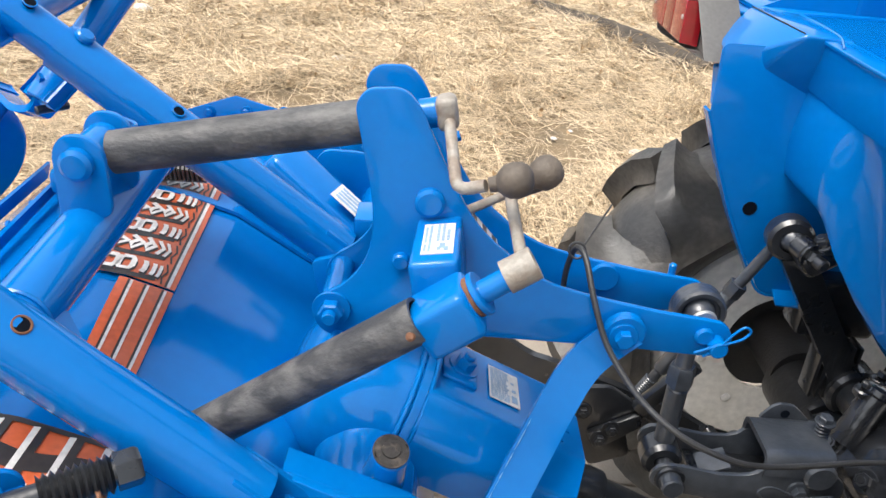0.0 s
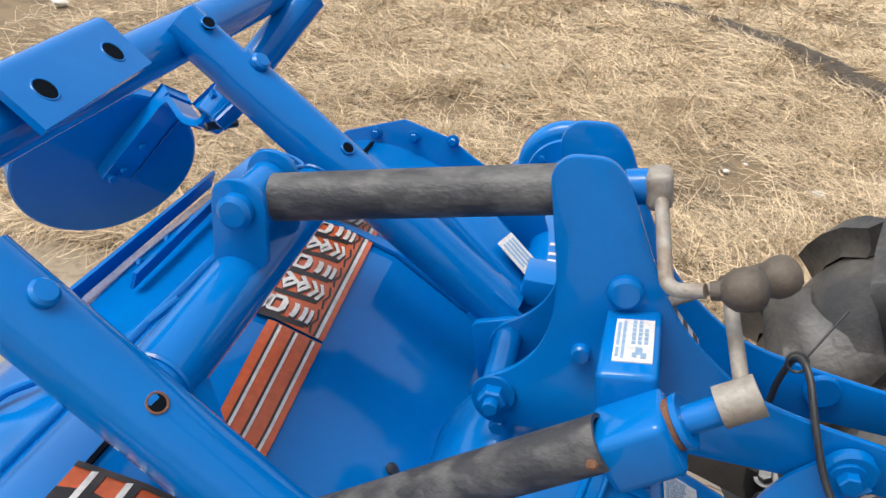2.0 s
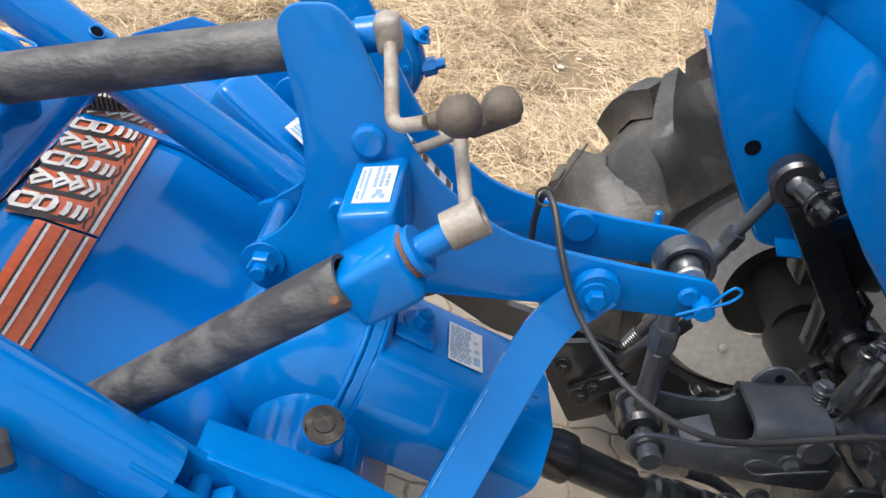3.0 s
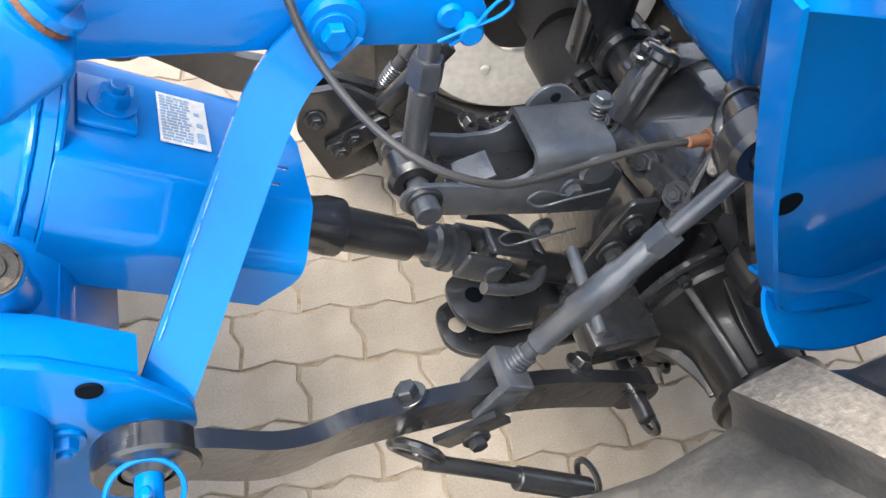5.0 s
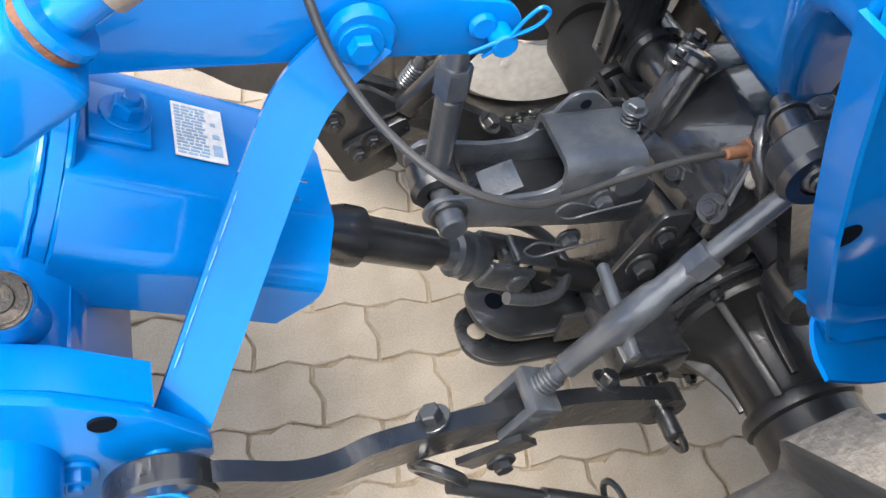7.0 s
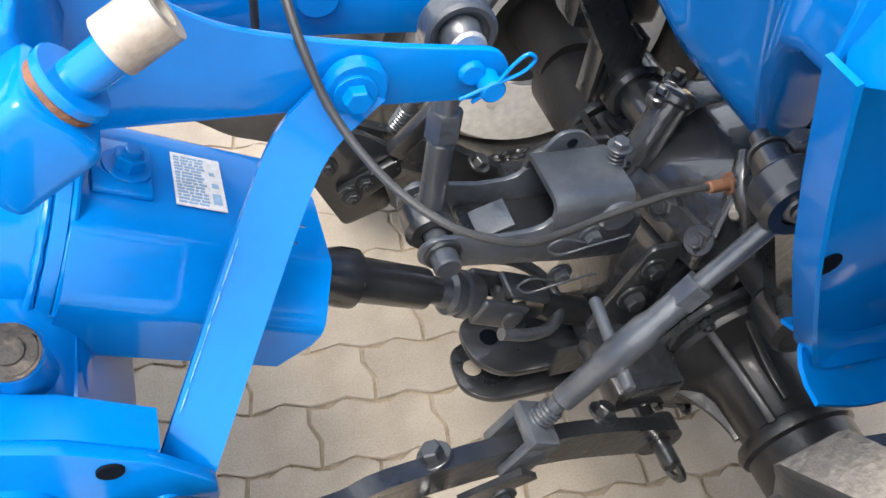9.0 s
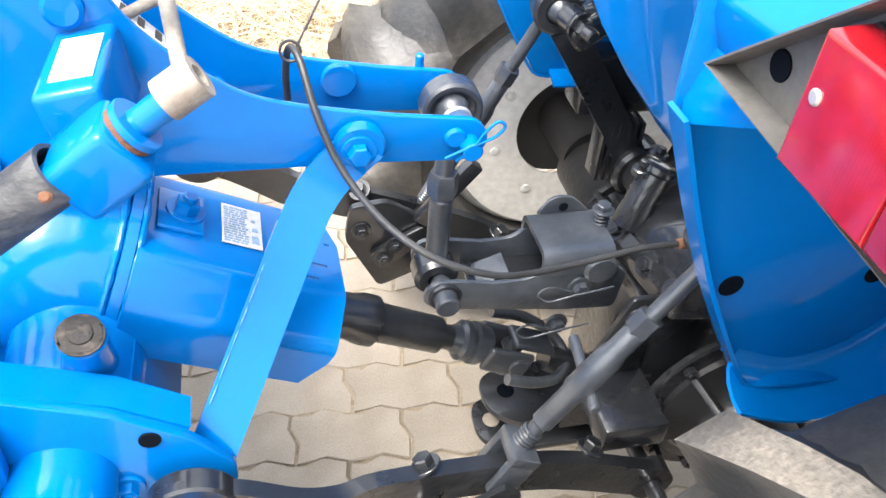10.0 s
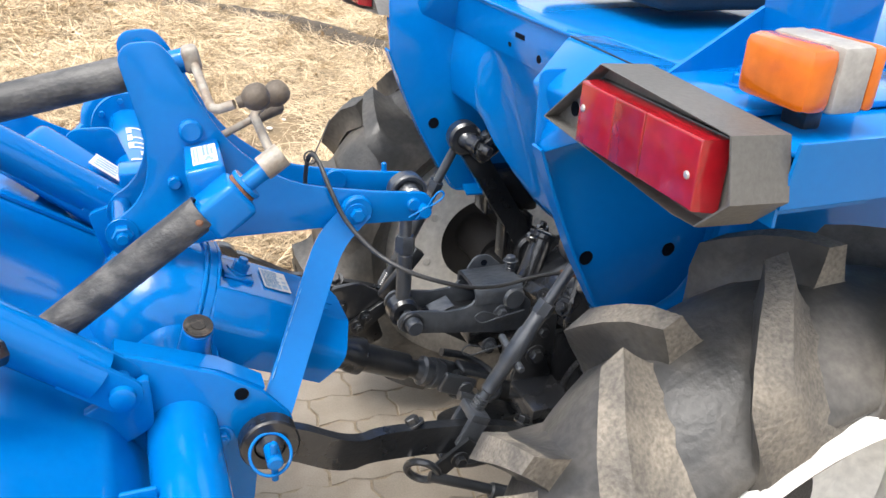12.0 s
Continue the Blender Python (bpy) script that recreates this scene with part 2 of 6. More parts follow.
def hexa(a, d, r, h, turn=0.0):
    s, u, d = frame_to(d)
    a = Vector(a)
    bm = bmesh.new()
    rings = []
    for hh, rr in ((0, r), (h * 0.85, r), (h, r * 0.86)):
        rings.append([bm.verts.new(a + d * hh + (s * math.cos(t) + u * math.sin(t)) * rr) for t in (turn + math.pi / 3 * k for k in range(6))])
    for p, q in zip(rings, rings[1:]):
        for k in range(6):
            bm.faces.new((p[k], p[(k + 1) % 6], q[(k + 1) % 6], q[k]))
    bm.faces.new(rings[0][::-1])
    bm.faces.new(rings[-1])
    return bm


def bolt(parent, at, d, r=0.012, mat=None, washer=True, stud=0.0, label=""):
    """A hexagon bolt head on its washer."""
    d = Vector(d).normalized()
    at = Vector(at)
    bms = []
    if washer:
        bms.append(rod(at - d * 0.001, at + d * 0.003, r * 1.55, 18, 0.0006))
    bms.append(hexa(at + d * 0.0025, d, r, r * 0.95))
    if stud:
        bms.append(rod(at + d * r, at + d * (r + stud), r * 0.55, 12, 0.001))
    return part("bolt", joined(*bms), mat or BLUE, parent, label, 30)


def block(c, ax, ay, az, size, bevel=0.004, seg=2):
    """A bevelled box with its own axes."""
    bm = bmesh.new()
    bmesh.ops.create_cube(bm, size=1.0)
    rot = Matrix((Vector(ax).normalized(), Vector(ay).normalized(), Vector(az).normalized())).transposed()
    for v in bm.verts:
        v.co = Vector(c) + rot @ V(v.co.x * size[0], v.co.y * size[1], v.co.z * size[2])
    if bevel:
        bmesh.ops.bevel(bm, geom=list(bm.edges), offset=bevel, segments=seg, affect="EDGES", profile=0.5, clamp_overlap=True)
    return bm


def box(x0, x1, y0, y1, z0, z1, bevel=0.004):
    return block(((x0 + x1) / 2, (y0 + y1) / 2, (z0 + z1) / 2), (1, 0, 0), (0, 1, 0), (0, 0, 1), (x1 - x0, y1 - y0, z1 - z0), bevel)


def strip(path, width_dir, width, thick, bevel=0.0015):
    """A flat bar bent along a path: its width direction is fixed."""
    path = [Vector(p) for p in path]
    w = Vector(width_dir).normalized() * width / 2
    bm = bmesh.new()
    rings = []
    for i, p in enumerate(path):
        d = (path[min(i + 1, len(path) - 1)] - path[max(i - 1, 0)]).normalized()
        n = d.cross(w).normalized() * thick / 2
        rings.append([bm.verts.new(q) for q in (p - w - n, p + w - n, p + w + n, p - w + n)])
    for a, b in zip(rings, rings[1:]):
        for k in range(4):
            bm.faces.new((a[k], a[(k + 1) % 4], b[(k + 1) % 4], b[k]))
    bm.faces.new(rings[0][::-1])
    bm.faces.new(rings[-1])
    if bevel:
        bmesh.ops.bevel(bm, geom=[e for e in bm.edges if len(e.link_faces) == 2 and e.calc_face_angle(0) > 0.8], offset=bevel, segments=2, affect="EDGES", profile=0.5, clamp_overlap=True)
    return bm


def grid_surface(rows, thick=0.0):
    """A sheet through rows of points, with thickness along its normals."""
    bm = bmesh.new()
    vs = [[bm.verts.new(p) for p in r] for r in rows]
    for a, b in zip(vs, vs[1:]):
        for k in range(len(a) - 1):
            bm.faces.new((a[k], a[k + 1], b[k + 1], b[k]))
    if thick:
        bmesh.ops.recalc_face_normals(bm, faces=bm.faces)
        bmesh.ops.solidify(bm, geom=list(bm.faces), thickness=thick)
    return bm


def torus(c, d, R, r, seg=28, ring=8, arc=2 * math.pi, start=0.0):
    s, u, d = frame_to(d)
    c = Vector(c)
    n = seg if arc < 6.28 else seg + 1
    return sweep([c + (s * math.cos(start + arc * k / seg) + u * math.sin(start + arc * k / seg)) * R for k in range(seg + 1)], r, ring)


def spline(pts, n=8):
    """A smooth curve through points (Catmull-Rom)."""
    p = [Vector(q) for q in pts]
    p = [p[0] * 2 - p[1]] + p + [p[-1] * 2 - p[-2]]
    out = []
    for i in range(1, len(p) - 2):
        for k in range(n):
            t = k / n
            out.append(0.5 * (2 * p[i] + (p[i + 1] - p[i - 1]) * t + (2 * p[i - 1] - 5 * p[i] + 4 * p[i + 1] - p[i + 2]) * t * t + (3 * p[i] - p[i - 1] - 3 * p[i + 1] + p[i + 2]) * t ** 3))
    return out + [p[-2]]


# ground
EDGE, GROUND = 1.43, 0.075


def ground_height(x, y):
    k = min(max((y - EDGE) / 0.5, 0), 1)
    far = max(y - 3, 0)
    return k * (0.03 + 0.05 * noise.noise((x * 0.9, y * 0.9, 0)) + 0.03 * noise.noise((x * 2.7, y * 2.7, 5))) + 0.10 * min(far, 3) / 3 * (0.5 + noise.noise((x * 0.35, y * 0.6, 9)))


def lines(lo, hi, fine_lo, fine_hi, step):
    out = [lo]
    while out[-1] < fine_lo - 1:
        out.append(min(out[-1] + max((fine_lo - out[-1]) * 0.5, step), fine_lo))
    v = max(fine_lo, out[-1])
    while v < fine_hi:
        v += step
        out.append(v)
    s = step
    while out[-1] < hi:
        s *= 1.7
        out.append(min(out[-1] + s, hi))
    return out


gx, gy = lines(-400, 400, -5, 6, 0.12), lines(-300, 500, EDGE - 1.0, 9, 0.12)
bm = bmesh.new()
gv = [[bm.verts.new((x, y, (ground_height(x, y) if EDGE < y < 12 and abs(x) < 8 else 0.0) - (0.05 if y < EDGE else 0.01) + GROUND)) for x in gx] for y in gy]
for a, b in zip(gv, gv[1:]):
    for k in range(len(gx) - 1):
        bm.faces.new((a[k], a[k + 1], b[k + 1], b[k]))
tagged(part("ground", bm, SOIL), "pale dry straw litter over bare soil", "ground", kind="structure")

# rotary tiller, raised on the hitch
tiller = thing("rotary_tiller", (-0.75, 0.0, 0.0), "bright blue painted rotary tiller raised on a tractor's three-point hitch", "tiller")

# mast: two tall plates that run forward as arms
MAST = [(-0.492, 1.226), (-0.480, 1.244), (-0.440, 1.247), (-0.422, 1.228), (-0.382, 1.145), (-0.352, 1.096), (-0.315, 1.062), (-0.268, 1.028),
        (-0.205, 1.012), (-0.127, 0.999), (-0.040, 0.989), (-0.026, 0.964), (-0.044, 0.940), (-0.156, 0.945), (-0.369, 0.947), (-0.520, 0.933),
        (-0.540, 0.960), (-0.528, 0.990), (-0.500, 1.006), (-0.478, 1.034), (-0.468, 1.070), (-0.470, 1.120)]
RADII = [0.02, 0.012, 0.02, 0.02, 0.03, 0.03, 0.03, 0.03, 0.03, 0, 0.02, 0.02, 0.02, 0, 0, 0.02, 0.02, 0.02, 0.02, 0.02, 0.03, 0.03]
mast_near = part("mast_plate", plate_xz(MAST, -0.068, -0.060, 0.0018, RADII, 5), BLUE, tiller)
far_mast = [(x, z - 0.004) for x, z in MAST]
mast_far = part("mast_plate", plate_xz(far_mast, 0.040, 0.048, 0.0018, RADII, 5), BLUE, tiller)
for q, yy in (((-0.406, 1.121), -0.068), ((-0.435, 1.045), -0.068)):
    part("pin_head", turned((q[0], yy, q[1]), (0, -1, 0), [(0, 0.017 if q[1] > 1.1 else 0.010), (0.006, 0.017 if q[1] > 1.1 else 0.010), (0.009, 0.013 if q[1] > 1.1 else 0.008), (0.0095, 0.0)]), BLUE, mast_near, smooth=20)
bolt(mast_near, (-0.514, -0.070, 0.974), (0, -1, 0), 0.015, BLUE, stud=0.012)
bolt(mast_near, (-0.505, -0.070, 0.938), (0, -1, 0), 0.009, BLUE, washer=False)
part("spacer", rod((-0.30, -0.062, 0.985), (-0.30, 0.042, 0.981), 0.012), BLUE, tiller)
part("spacer", rod((-0.514, -0.062, 0.974), (-0.514, 0.042, 0.970), 0.016), BLUE, tiller)
part("cross_plate", block((-0.425, -0.01, 1.11), (0.43, 0, -0.9), (0, 1, 0), (0.9, 0, 0.43), (0.15, 0.10, 0.006), 0.001), BLUE, tiller)
decal = part("data_plate", block((-0.352, -0.035, 1.088), (0.68, 0, -0.73), (0, 1, 0), (0.73, 0, 0.68), (0.085, 0.022, 0.0015), 0.0003), LABEL, tiller, "narrow silver data plate with dark print")
for k in range(5):
    part("print_bar", block((-0.378 + 0.0125 * k, -0.035, 1.1165 - 0.0134 * k), (0.68, 0, -0.73), (0, 1, 0), (0.73, 0, 0.68), (0.007, 0.015, 0.0022), 0), DARK_INK, decal)

# front pivot of the arms with its split pin
part("pivot_pin", rod((-0.050, -0.088, 0.962), (-0.050, 0.062, 0.960), 0.011), BLUE, tiller)
part("pin_collar", rod((-0.066, -0.076, 0.972), (-0.066, -0.068, 0.972), 0.012, 16, 0.003), BLUE, tiller)
part("split_pin", joined(sweep(spline([(-0.078, -0.083, 0.955), (-0.055, -0.086, 0.968), (-0.030, -0.088, 0.980), (-0.020, -0.088, 0.992), (-0.028, -0.088, 0.998), (-0.040, -0.087, 0.985), (-0.052, -0.086, 0.965), (-0.066, -0.082, 0.950)], 6), 0.0017, 8)), BLUE, tiller)
part("pivot_stub", rod((-0.080, 0.050, 0.965), (-0.080, 0.050, 1.004), 0.005), BLUE, tiller)
part("brace_bolt_head", rod((-0.172, 0.03, 0.985), (-0.172, 0.038, 0.985), 0.02), BLUE, tiller)

# brace from the arm down to the hitch plate
brace = part("brace", strip(round_corners([(-0.163, -0.079, 0.976), (-0.209, -0.082, 0.930), (-0.238, -0.112, 0.883), (-0.334, -0.240, 0.735)], [0, 0.03, 0.03, 0], 8, False), (0.86, -0.25, -0.45), 0.047, 0.008), BLUE, tiller, "flat bar brace with a chipped edge")
part("brace_eye", rod((-0.165, -0.086, 0.975), (-0.165, -0.072, 0.975), 0.026, 28, 0.003), BLUE, brace)
bolt(brace, (-0.167, -0.086, 0.973), (0, -1, 0), 0.0115)
def edge_at(q):
    return V(-0.250 - 0.0528 * q - 0.0203, -0.130 - 0.0704 * q - 0.0022, 0.858 - 0.0814 * q + 0.0139)


chips, rng_c = [], random.Random(3)
q = -0.05
while q < 1.1:
    ln = rng_c.uniform(0.05, 0.24)
    chips.append(sweep([edge_at(q + ln * k / 4) + V(rng_c.uniform(-0.0003, 0.0003), 0, 0) for k in range(5)], [0.0002, rng_c.uniform(0.0004, 0.0008), rng_c.uniform(0.0004, 0.0009), rng_c.uniform(0.0003, 0.0008), 0.0002], 6))
    q += ln + rng_c.uniform(0.0, 0.04)
part("chipped_edge", joined(*chips), CHIP, brace, "pale worn chips along the edge")

# hitch plate with the lower pin
HP = [(-0.560, 0.880), (-0.530, 0.886), (-0.410, 0.832), (-0.352, 0.790), (-0.312, 0.738), (-0.312, 0.706), (-0.365, 0.675), (-0.392, 0.47), (-0.500, 0.46), (-0.580, 0.78)]
hitch_plate = part("hitch_plate", plate_xz(HP, -0.262, -0.250, 0.002, 0.01, 3), BLUE, tiller)
part("plate_flange", strip([(-0.540, -0.233, 0.883), (-0.410, -0.233, 0.830), (-0.350, -0.233, 0.788)], (0, 1, 0), 0.036, 0.007), BLUE, tiller)
for hx, hz in ((-0.383, 0.795),):
    # Dark disc on the plate, painted as the hole's shade.
    part("plate_hole_shade", rod((hx, -0.2645, hz), (hx, -0.260, hz), 0.010, 18, 0.0005), GAP_SHADE, hitch_plate)
bolt(hitch_plate, (-0.414, -0.263, 0.728), (0, -1, 0), 0.011, stud=0.006)
part("hitch_pin", joined(rod((-0.353, -0.235, 0.727), (-0.353, -0.258, 0.727), 0.021, 24, 0.004), rod((-0.353, -0.25, 0.727), (-0.353, -0.345, 0.727), 0.0115, 20, 0.003)), BLUE, tiller)
part("linch_ring", torus((-0.356, -0.322, 0.728), (0.10, -0.78, 0.62), 0.029, 0.0024, 36, 8), BLUE, tiller, "blue wire linch-pin ring")
part("linch_pin", rod((-0.353, -0.333, 0.757), (-0.353, -0.333, 0.690), 0.005), BLUE, tiller)

# cross beam to both sides, gearbox housing
beam_near = part("beam_tube", pipe((-0.466, -0.248, 0.752), (-0.466, -0.80, 0.745), 0.049), BLUE, tiller)
part("weld_collar", torus((-0.466, -0.249, 0.752), (0, 1, 0), 0.050, 0.004, 36, 6), BLUE_ROUGH, beam_near)
part("beam_bracket", box(-0.548, -0.505, -0.42, -0.412, 0.745, 0.795, 0.003), BLUE, beam_near)
AX0, AXD = V(-0.46, -0.005, 0.795), V(0.885, 0.0, -0.41).normalized()


def along(h, s=0.0, u=0.0):
    """A place by the distance along the drive shaft, sideways and square to it."""
    return AX0 + AXD * h + V(0, 1, 0) * s + V(0.41, 0, 0.885).normalized() * u


gear = part("gearbox", joined(turned(along(-0.20), AXD, [(0.08, 0.05), (0.09, 0.080), (0.12, 0.106), (0.15, 0.118), (0.20, 0.124), (0.215, 0.124), (0.217, 0.132), (0.228, 0.132), (0.230, 0.10)], 48),
                              rod((-0.462, -0.235, 0.76), (-0.465, 0.22, 0.80), 0.068, 32, 0.02)), BLUE_ROUGH, tiller, "blue cast gearbox with weld beads")
part("weld_bead", sweep([along(0.012) + (V(0, 1, 0) * math.cos(6.2832 * k / 120) + V(0.42, 0, 0.907) * math.sin(6.2832 * k / 120)) * 0.1285 for k in range(121)], [0.0036 + 0.0022 * noise.noise((k * 0.55, 0, 3)) for k in range(121)], 8), BLUE_ROUGH, gear)
part("weld_bead", sweep([along(0.032) + (V(0, 1, 0) * math.cos(6.2832 * k / 120) + V(0.42, 0, 0.907) * math.sin(6.2832 * k / 120)) * 0.1290 for k in range(121)], [0.0040 + 0.0026 * noise.noise((k * 0.45, 4, 3)) for k in range(121)], 8), BLUE_ROUGH, gear)
part("gearbox_apron", sheet([V(-0.373, -0.250, 0.694), V(-0.373, -0.060, 0.694), V(-0.402, -0.060, 0.800), V(-0.402, -0.250, 0.800)], (-0.008, 0, 0), 0.0015), BLUE, tiller)
filler = part("filler_neck", turned((-0.447, -0.160, 0.765), (0.10, -0.24, 0.62), [(0, 0.036), (0.03, 0.031), (0.06, 0.026), (0.085, 0.0235), (0.105, 0.0222), (0.122, 0.0220), (0.124, 0.0205), (0.125, 0.0)], 36), BLUE, tiller)
part("filler_cap", turned((-0.4295, -0.2065, 0.880), (0.14, -0.32, 0.93), [(0, 0.0195), (0.002, 0.0205), (0.004, 0.0205), (0.0055, 0.018), (0.0035, 0.016), (0.0035, 0.011), (0.0075, 0.010), (0.0085, 0.0)], 28), CAP, tiller, "worn dark rubber filler cap")

# sheet guard over the drive shaft
GW, GT = 0.134, 0.104
SLOTS = ((-0.068, -0.064, 0.212, 0.227), (-0.043, -0.039, 0.222, 0.240), (-0.003, 0.001, 0.240, 0.247))
prof = [V(-GW, 0.004), V(-GW, 0.040)] + round_corners([V(-GW, 0.040), V(-GW, 0.066), V(-0.086, GT), V(-0.072, GT)], [0, 0.012, 0.014, 0], 4, False)[1:]
prof += [V(q, GT) for q in (-0.068, -0.064, -0.043, -0.039, -0.020, -0.003, 0.001, 0.030)] + round_corners([V(0.030, GT), V(0.050, GT), V(0.088, 0.062), V(0.088, 0.004)], [0, 0.008, 0.014, 0], 3, False)[1:]
hs = [0.030, 0.09, 0.15, 0.20, 0.212, 0.222, 0.227, 0.240, 0.247, 0.258]


def guard_point(h, p):
    """The far front corner and the near lower corner are cut back."""
    cut = max(p.x - 0.02, 0) * 1.1 + (max(0.045 - p.y, 0) * 0.55 if p.x < 0 else 0)
    return along(h - cut * max(h - 0.15, 0) / 0.108, p.x, p.y)


bm = bmesh.new()
vs = [[bm.verts.new(guard_point(h, p)) for p in prof] for h in hs]
for i in range(len(hs) - 1):
    for k in range(len(prof) - 1):
        h, q = (hs[i] + hs[i + 1]) / 2, (prof[k] + prof[k + 1]) / 2
        if q.y > GT - 0.001 and any(s0 < q.x < s1 and h0 < h < h1 for s0, s1, h0, h1 in SLOTS):
            continue
        bm.faces.new((vs[i][k], vs[i][k + 1], vs[i + 1][k + 1], vs[i + 1][k]))
bmesh.ops.recalc_face_normals(bm, faces=bm.faces)
bmesh.ops.solidify(bm, geom=list(bm.faces), thickness=0.003)
guard = part("shaft_guard", bm, BLUE, tiller, "folded sheet-steel shaft guard with three slots")
top_n = V(0.41, 0, 0.885)
part("guard_lug", block(along(0.070, -0.012, GT + 0.003), AXD, (0, 1, 0), top_n, (0.050, 0.066, 0.006), 0.002), BLUE, guard)
bolt(guard, along(0.074, -0.012, GT + 0.006), top_n, 0.014, BLUE, stud=0.008)


def sticker(parent, c, ux, uy, w, h, bars, ink=None, name="sticker", label="white and blue printed maker's label"):
    ux, uy = Vector(ux).normalized(), Vector(uy).normalized()
    uy = (uy - ux * uy.dot(ux)).normalized()
    n = ux.cross(uy)
    st = part(name, block(c, ux, uy, n, (w, h, 0.0012), 0), LABEL, parent, label)
    for x0, x1, y0, y1 in bars:
        part("print_bar", block(Vector(c) + ux * w * ((x0 + x1) / 2 - 0.5) + uy * h * ((y0 + y1) / 2 - 0.5), ux, uy, n, (w * (x1 - x0), h * (y1 - y0), 0.0022), 0), ink or INK, st)
    return st


rng_t = random.Random(5)
text_rows = []
for k in range(15):
    v, u0 = 0.04 + 0.062 * k, 0.05
    while u0 < 0.60:
        w = rng_t.uniform(0.06, 0.22)
        text_rows.append((u0, min(u0 + w, 0.66), v, v + 0.036))
        u0 += w + 0.03
text_rows += [(0.74, 0.92, 0.10, 0.30), (0.76, 0.90, 0.42, 0.50), (0.74, 0.84, 0.66, 0.72)]
sticker(guard, along(0.138, -0.010, GT + 0.0028), AXD, (0, 1, 0), 0.046, 0.068, text_rows)

# top screw link in its rubber sleeve, with crank
TL0, TL1 = V(-0.775, -0.045, 1.140), V(-0.395, -0.030, 1.214)
tld = (TL1 - TL0).normalized()
top_link = part("screw_link", rod(TL0 + tld * 0.01, TL1 - tld * 0.004, 0.014), BLUE, tiller)
part("rubber_sleeve", pipe(TL0 + tld * 0.014, TL0 + tld * 0.318, 0.0245, 0.004, 28), HOSE, top_link, "scuffed black rubber sleeve")
part("link_eye", rod((-0.782, -0.075, 1.145), (-0.782, -0.015, 1.145), 0.022), BLUE, top_link)
# clevis on the second cross tube
CL = [(-0.808, 1.075), (-0.808, 1.158), (-0.796, 1.176), (-0.770, 1.178), (-0.752, 1.162), (-0.750, 1.085)]
for y0 in (-0.092, -0.012):
    part("clevis_plate", plate_xz(CL, y0, y0 + 0.008, 0.0015, 0.014, 4), BLUE, tiller)
part("clevis_pin", joined(rod((-0.780, -0.104, 1.147), (-0.780, 0.010, 1.147), 0.010), turned((-0.780, -0.093, 1.147), (0, -1, 0), [(0, 0.018), (0.008, 0.018), (0.012, 0.013), (0.0125, 0)])), BLUE, tiller)
part("pin_ring", torus((-0.775, 0.022, 1.155), (0.3, 0.2, 1), 0.016, 0.002, 24, 6), BLUE, tiller)


def crank(parent, head, elbow, grip, knob, d):
    arm = part("crank_arm", sweep(round_corners([head, elbow, grip], 0.022, 8, False), 0.0065, 14), HANDLE, parent, "worn grey steel crank")
    g = (Vector(knob) - Vector(grip)).normalized()
    k = Vector(knob)
    part("crank_knob", turned(k - g * 0.040, g, [(0.012, 0.0075), (0.020, 0.0085), (0.024, 0.013), (0.030, 0.0172), (0.039, 0.0185), (0.047, 0.0172), (0.053, 0.013), (0.056, 0.006), (0.0565, 0.0)], 24), KNOB, parent, "dark brown rubber knob")
    return arm


crank_one = part("crank_head", block((-0.394, -0.036, 1.215), tld, (0, 1, 0), tld.cross(V(0, 1, 0)), (0.024, 0.032, 0.038), 0.008, 3), HANDLE, tiller, "worn grey steel crank head")
crank(crank_one, (-0.392, -0.040, 1.212), (-0.380, -0.135, 1.166), (-0.352, -0.146, 1.178), (-0.322, -0.150, 1.188), tld)
part("link_bush", rod(TL1 - tld * 0.03, TL1 - tld * 0.006, 0.017), BLUE, top_link)

# second screw link, on a square block outside the mast
BX, BY = V(0.985, -0.02, 0.17).normalized(), V(0, 1, 0)
BZ = BX.cross(BY).normalized()
bracket_box = part("bracket_box", joined(block((-0.391, -0.115, 1.068), BX, (0.05, 1, 0.03), BZ, (0.052, 0.108, 0.066), 0.006, 3),
                                         block((-0.380, -0.190, 1.052), (0.80, 0.0, 0.6), (0, 1, 0), (-0.6, 0, 0.80), (0.066, 0.060, 0.056), 0.009, 3)), BLUE, tiller)
label_rows = [(0.06, 0.14, 0.10, 0.30), (0.06, 0.14, 0.36, 0.90), (0.20, 0.28, 0.06, 0.94)]
for k in range(3):
    label_rows += [(0.44 + 0.16 * k, 0.54 + 0.16 * k, 0.40 + 0.10 * q, 0.475 + 0.10 * q) for q in range(6 if k < 2 else 4)]
label_rows += [(0.48, 0.60, 0.10, 0.20), (0.56, 0.74, 0.16, 0.32), (0.70, 0.84, 0.08, 0.20)]
sticker(bracket_box, (-0.394, -0.118, 1.1015), (0.97, -0.05, 0.17), (0.05, 1, 0.03), 0.034, 0.066, label_rows)
part("weld_lump", joined(*[turned(V(-0.412 + 0.006 * k, -0.158 - 0.004 * (k % 2), 1.078 + 0.003 * k), (0.2, -0.3, 1), [(-0.006, 0.0), (-0.003, 0.006), (0.002, 0.007), (0.006, 0.0)], 10) for k in range(5)]), BLUE_ROUGH, bracket_box)
L0, L1 = V(-0.398, -0.200, 1.058), V(-0.655, -0.190, 0.868)
ld = (L1 - L0).normalized()
lower_link = part("screw_link", rod(L0, L1 + ld * 0.06, 0.012), BLUE, tiller)
part("rubber_sleeve", pipe(L0 + ld * 0.012, L1, 0.0245, 0.004, 28), HOSE, lower_link, "scuffed black rubber sleeve")
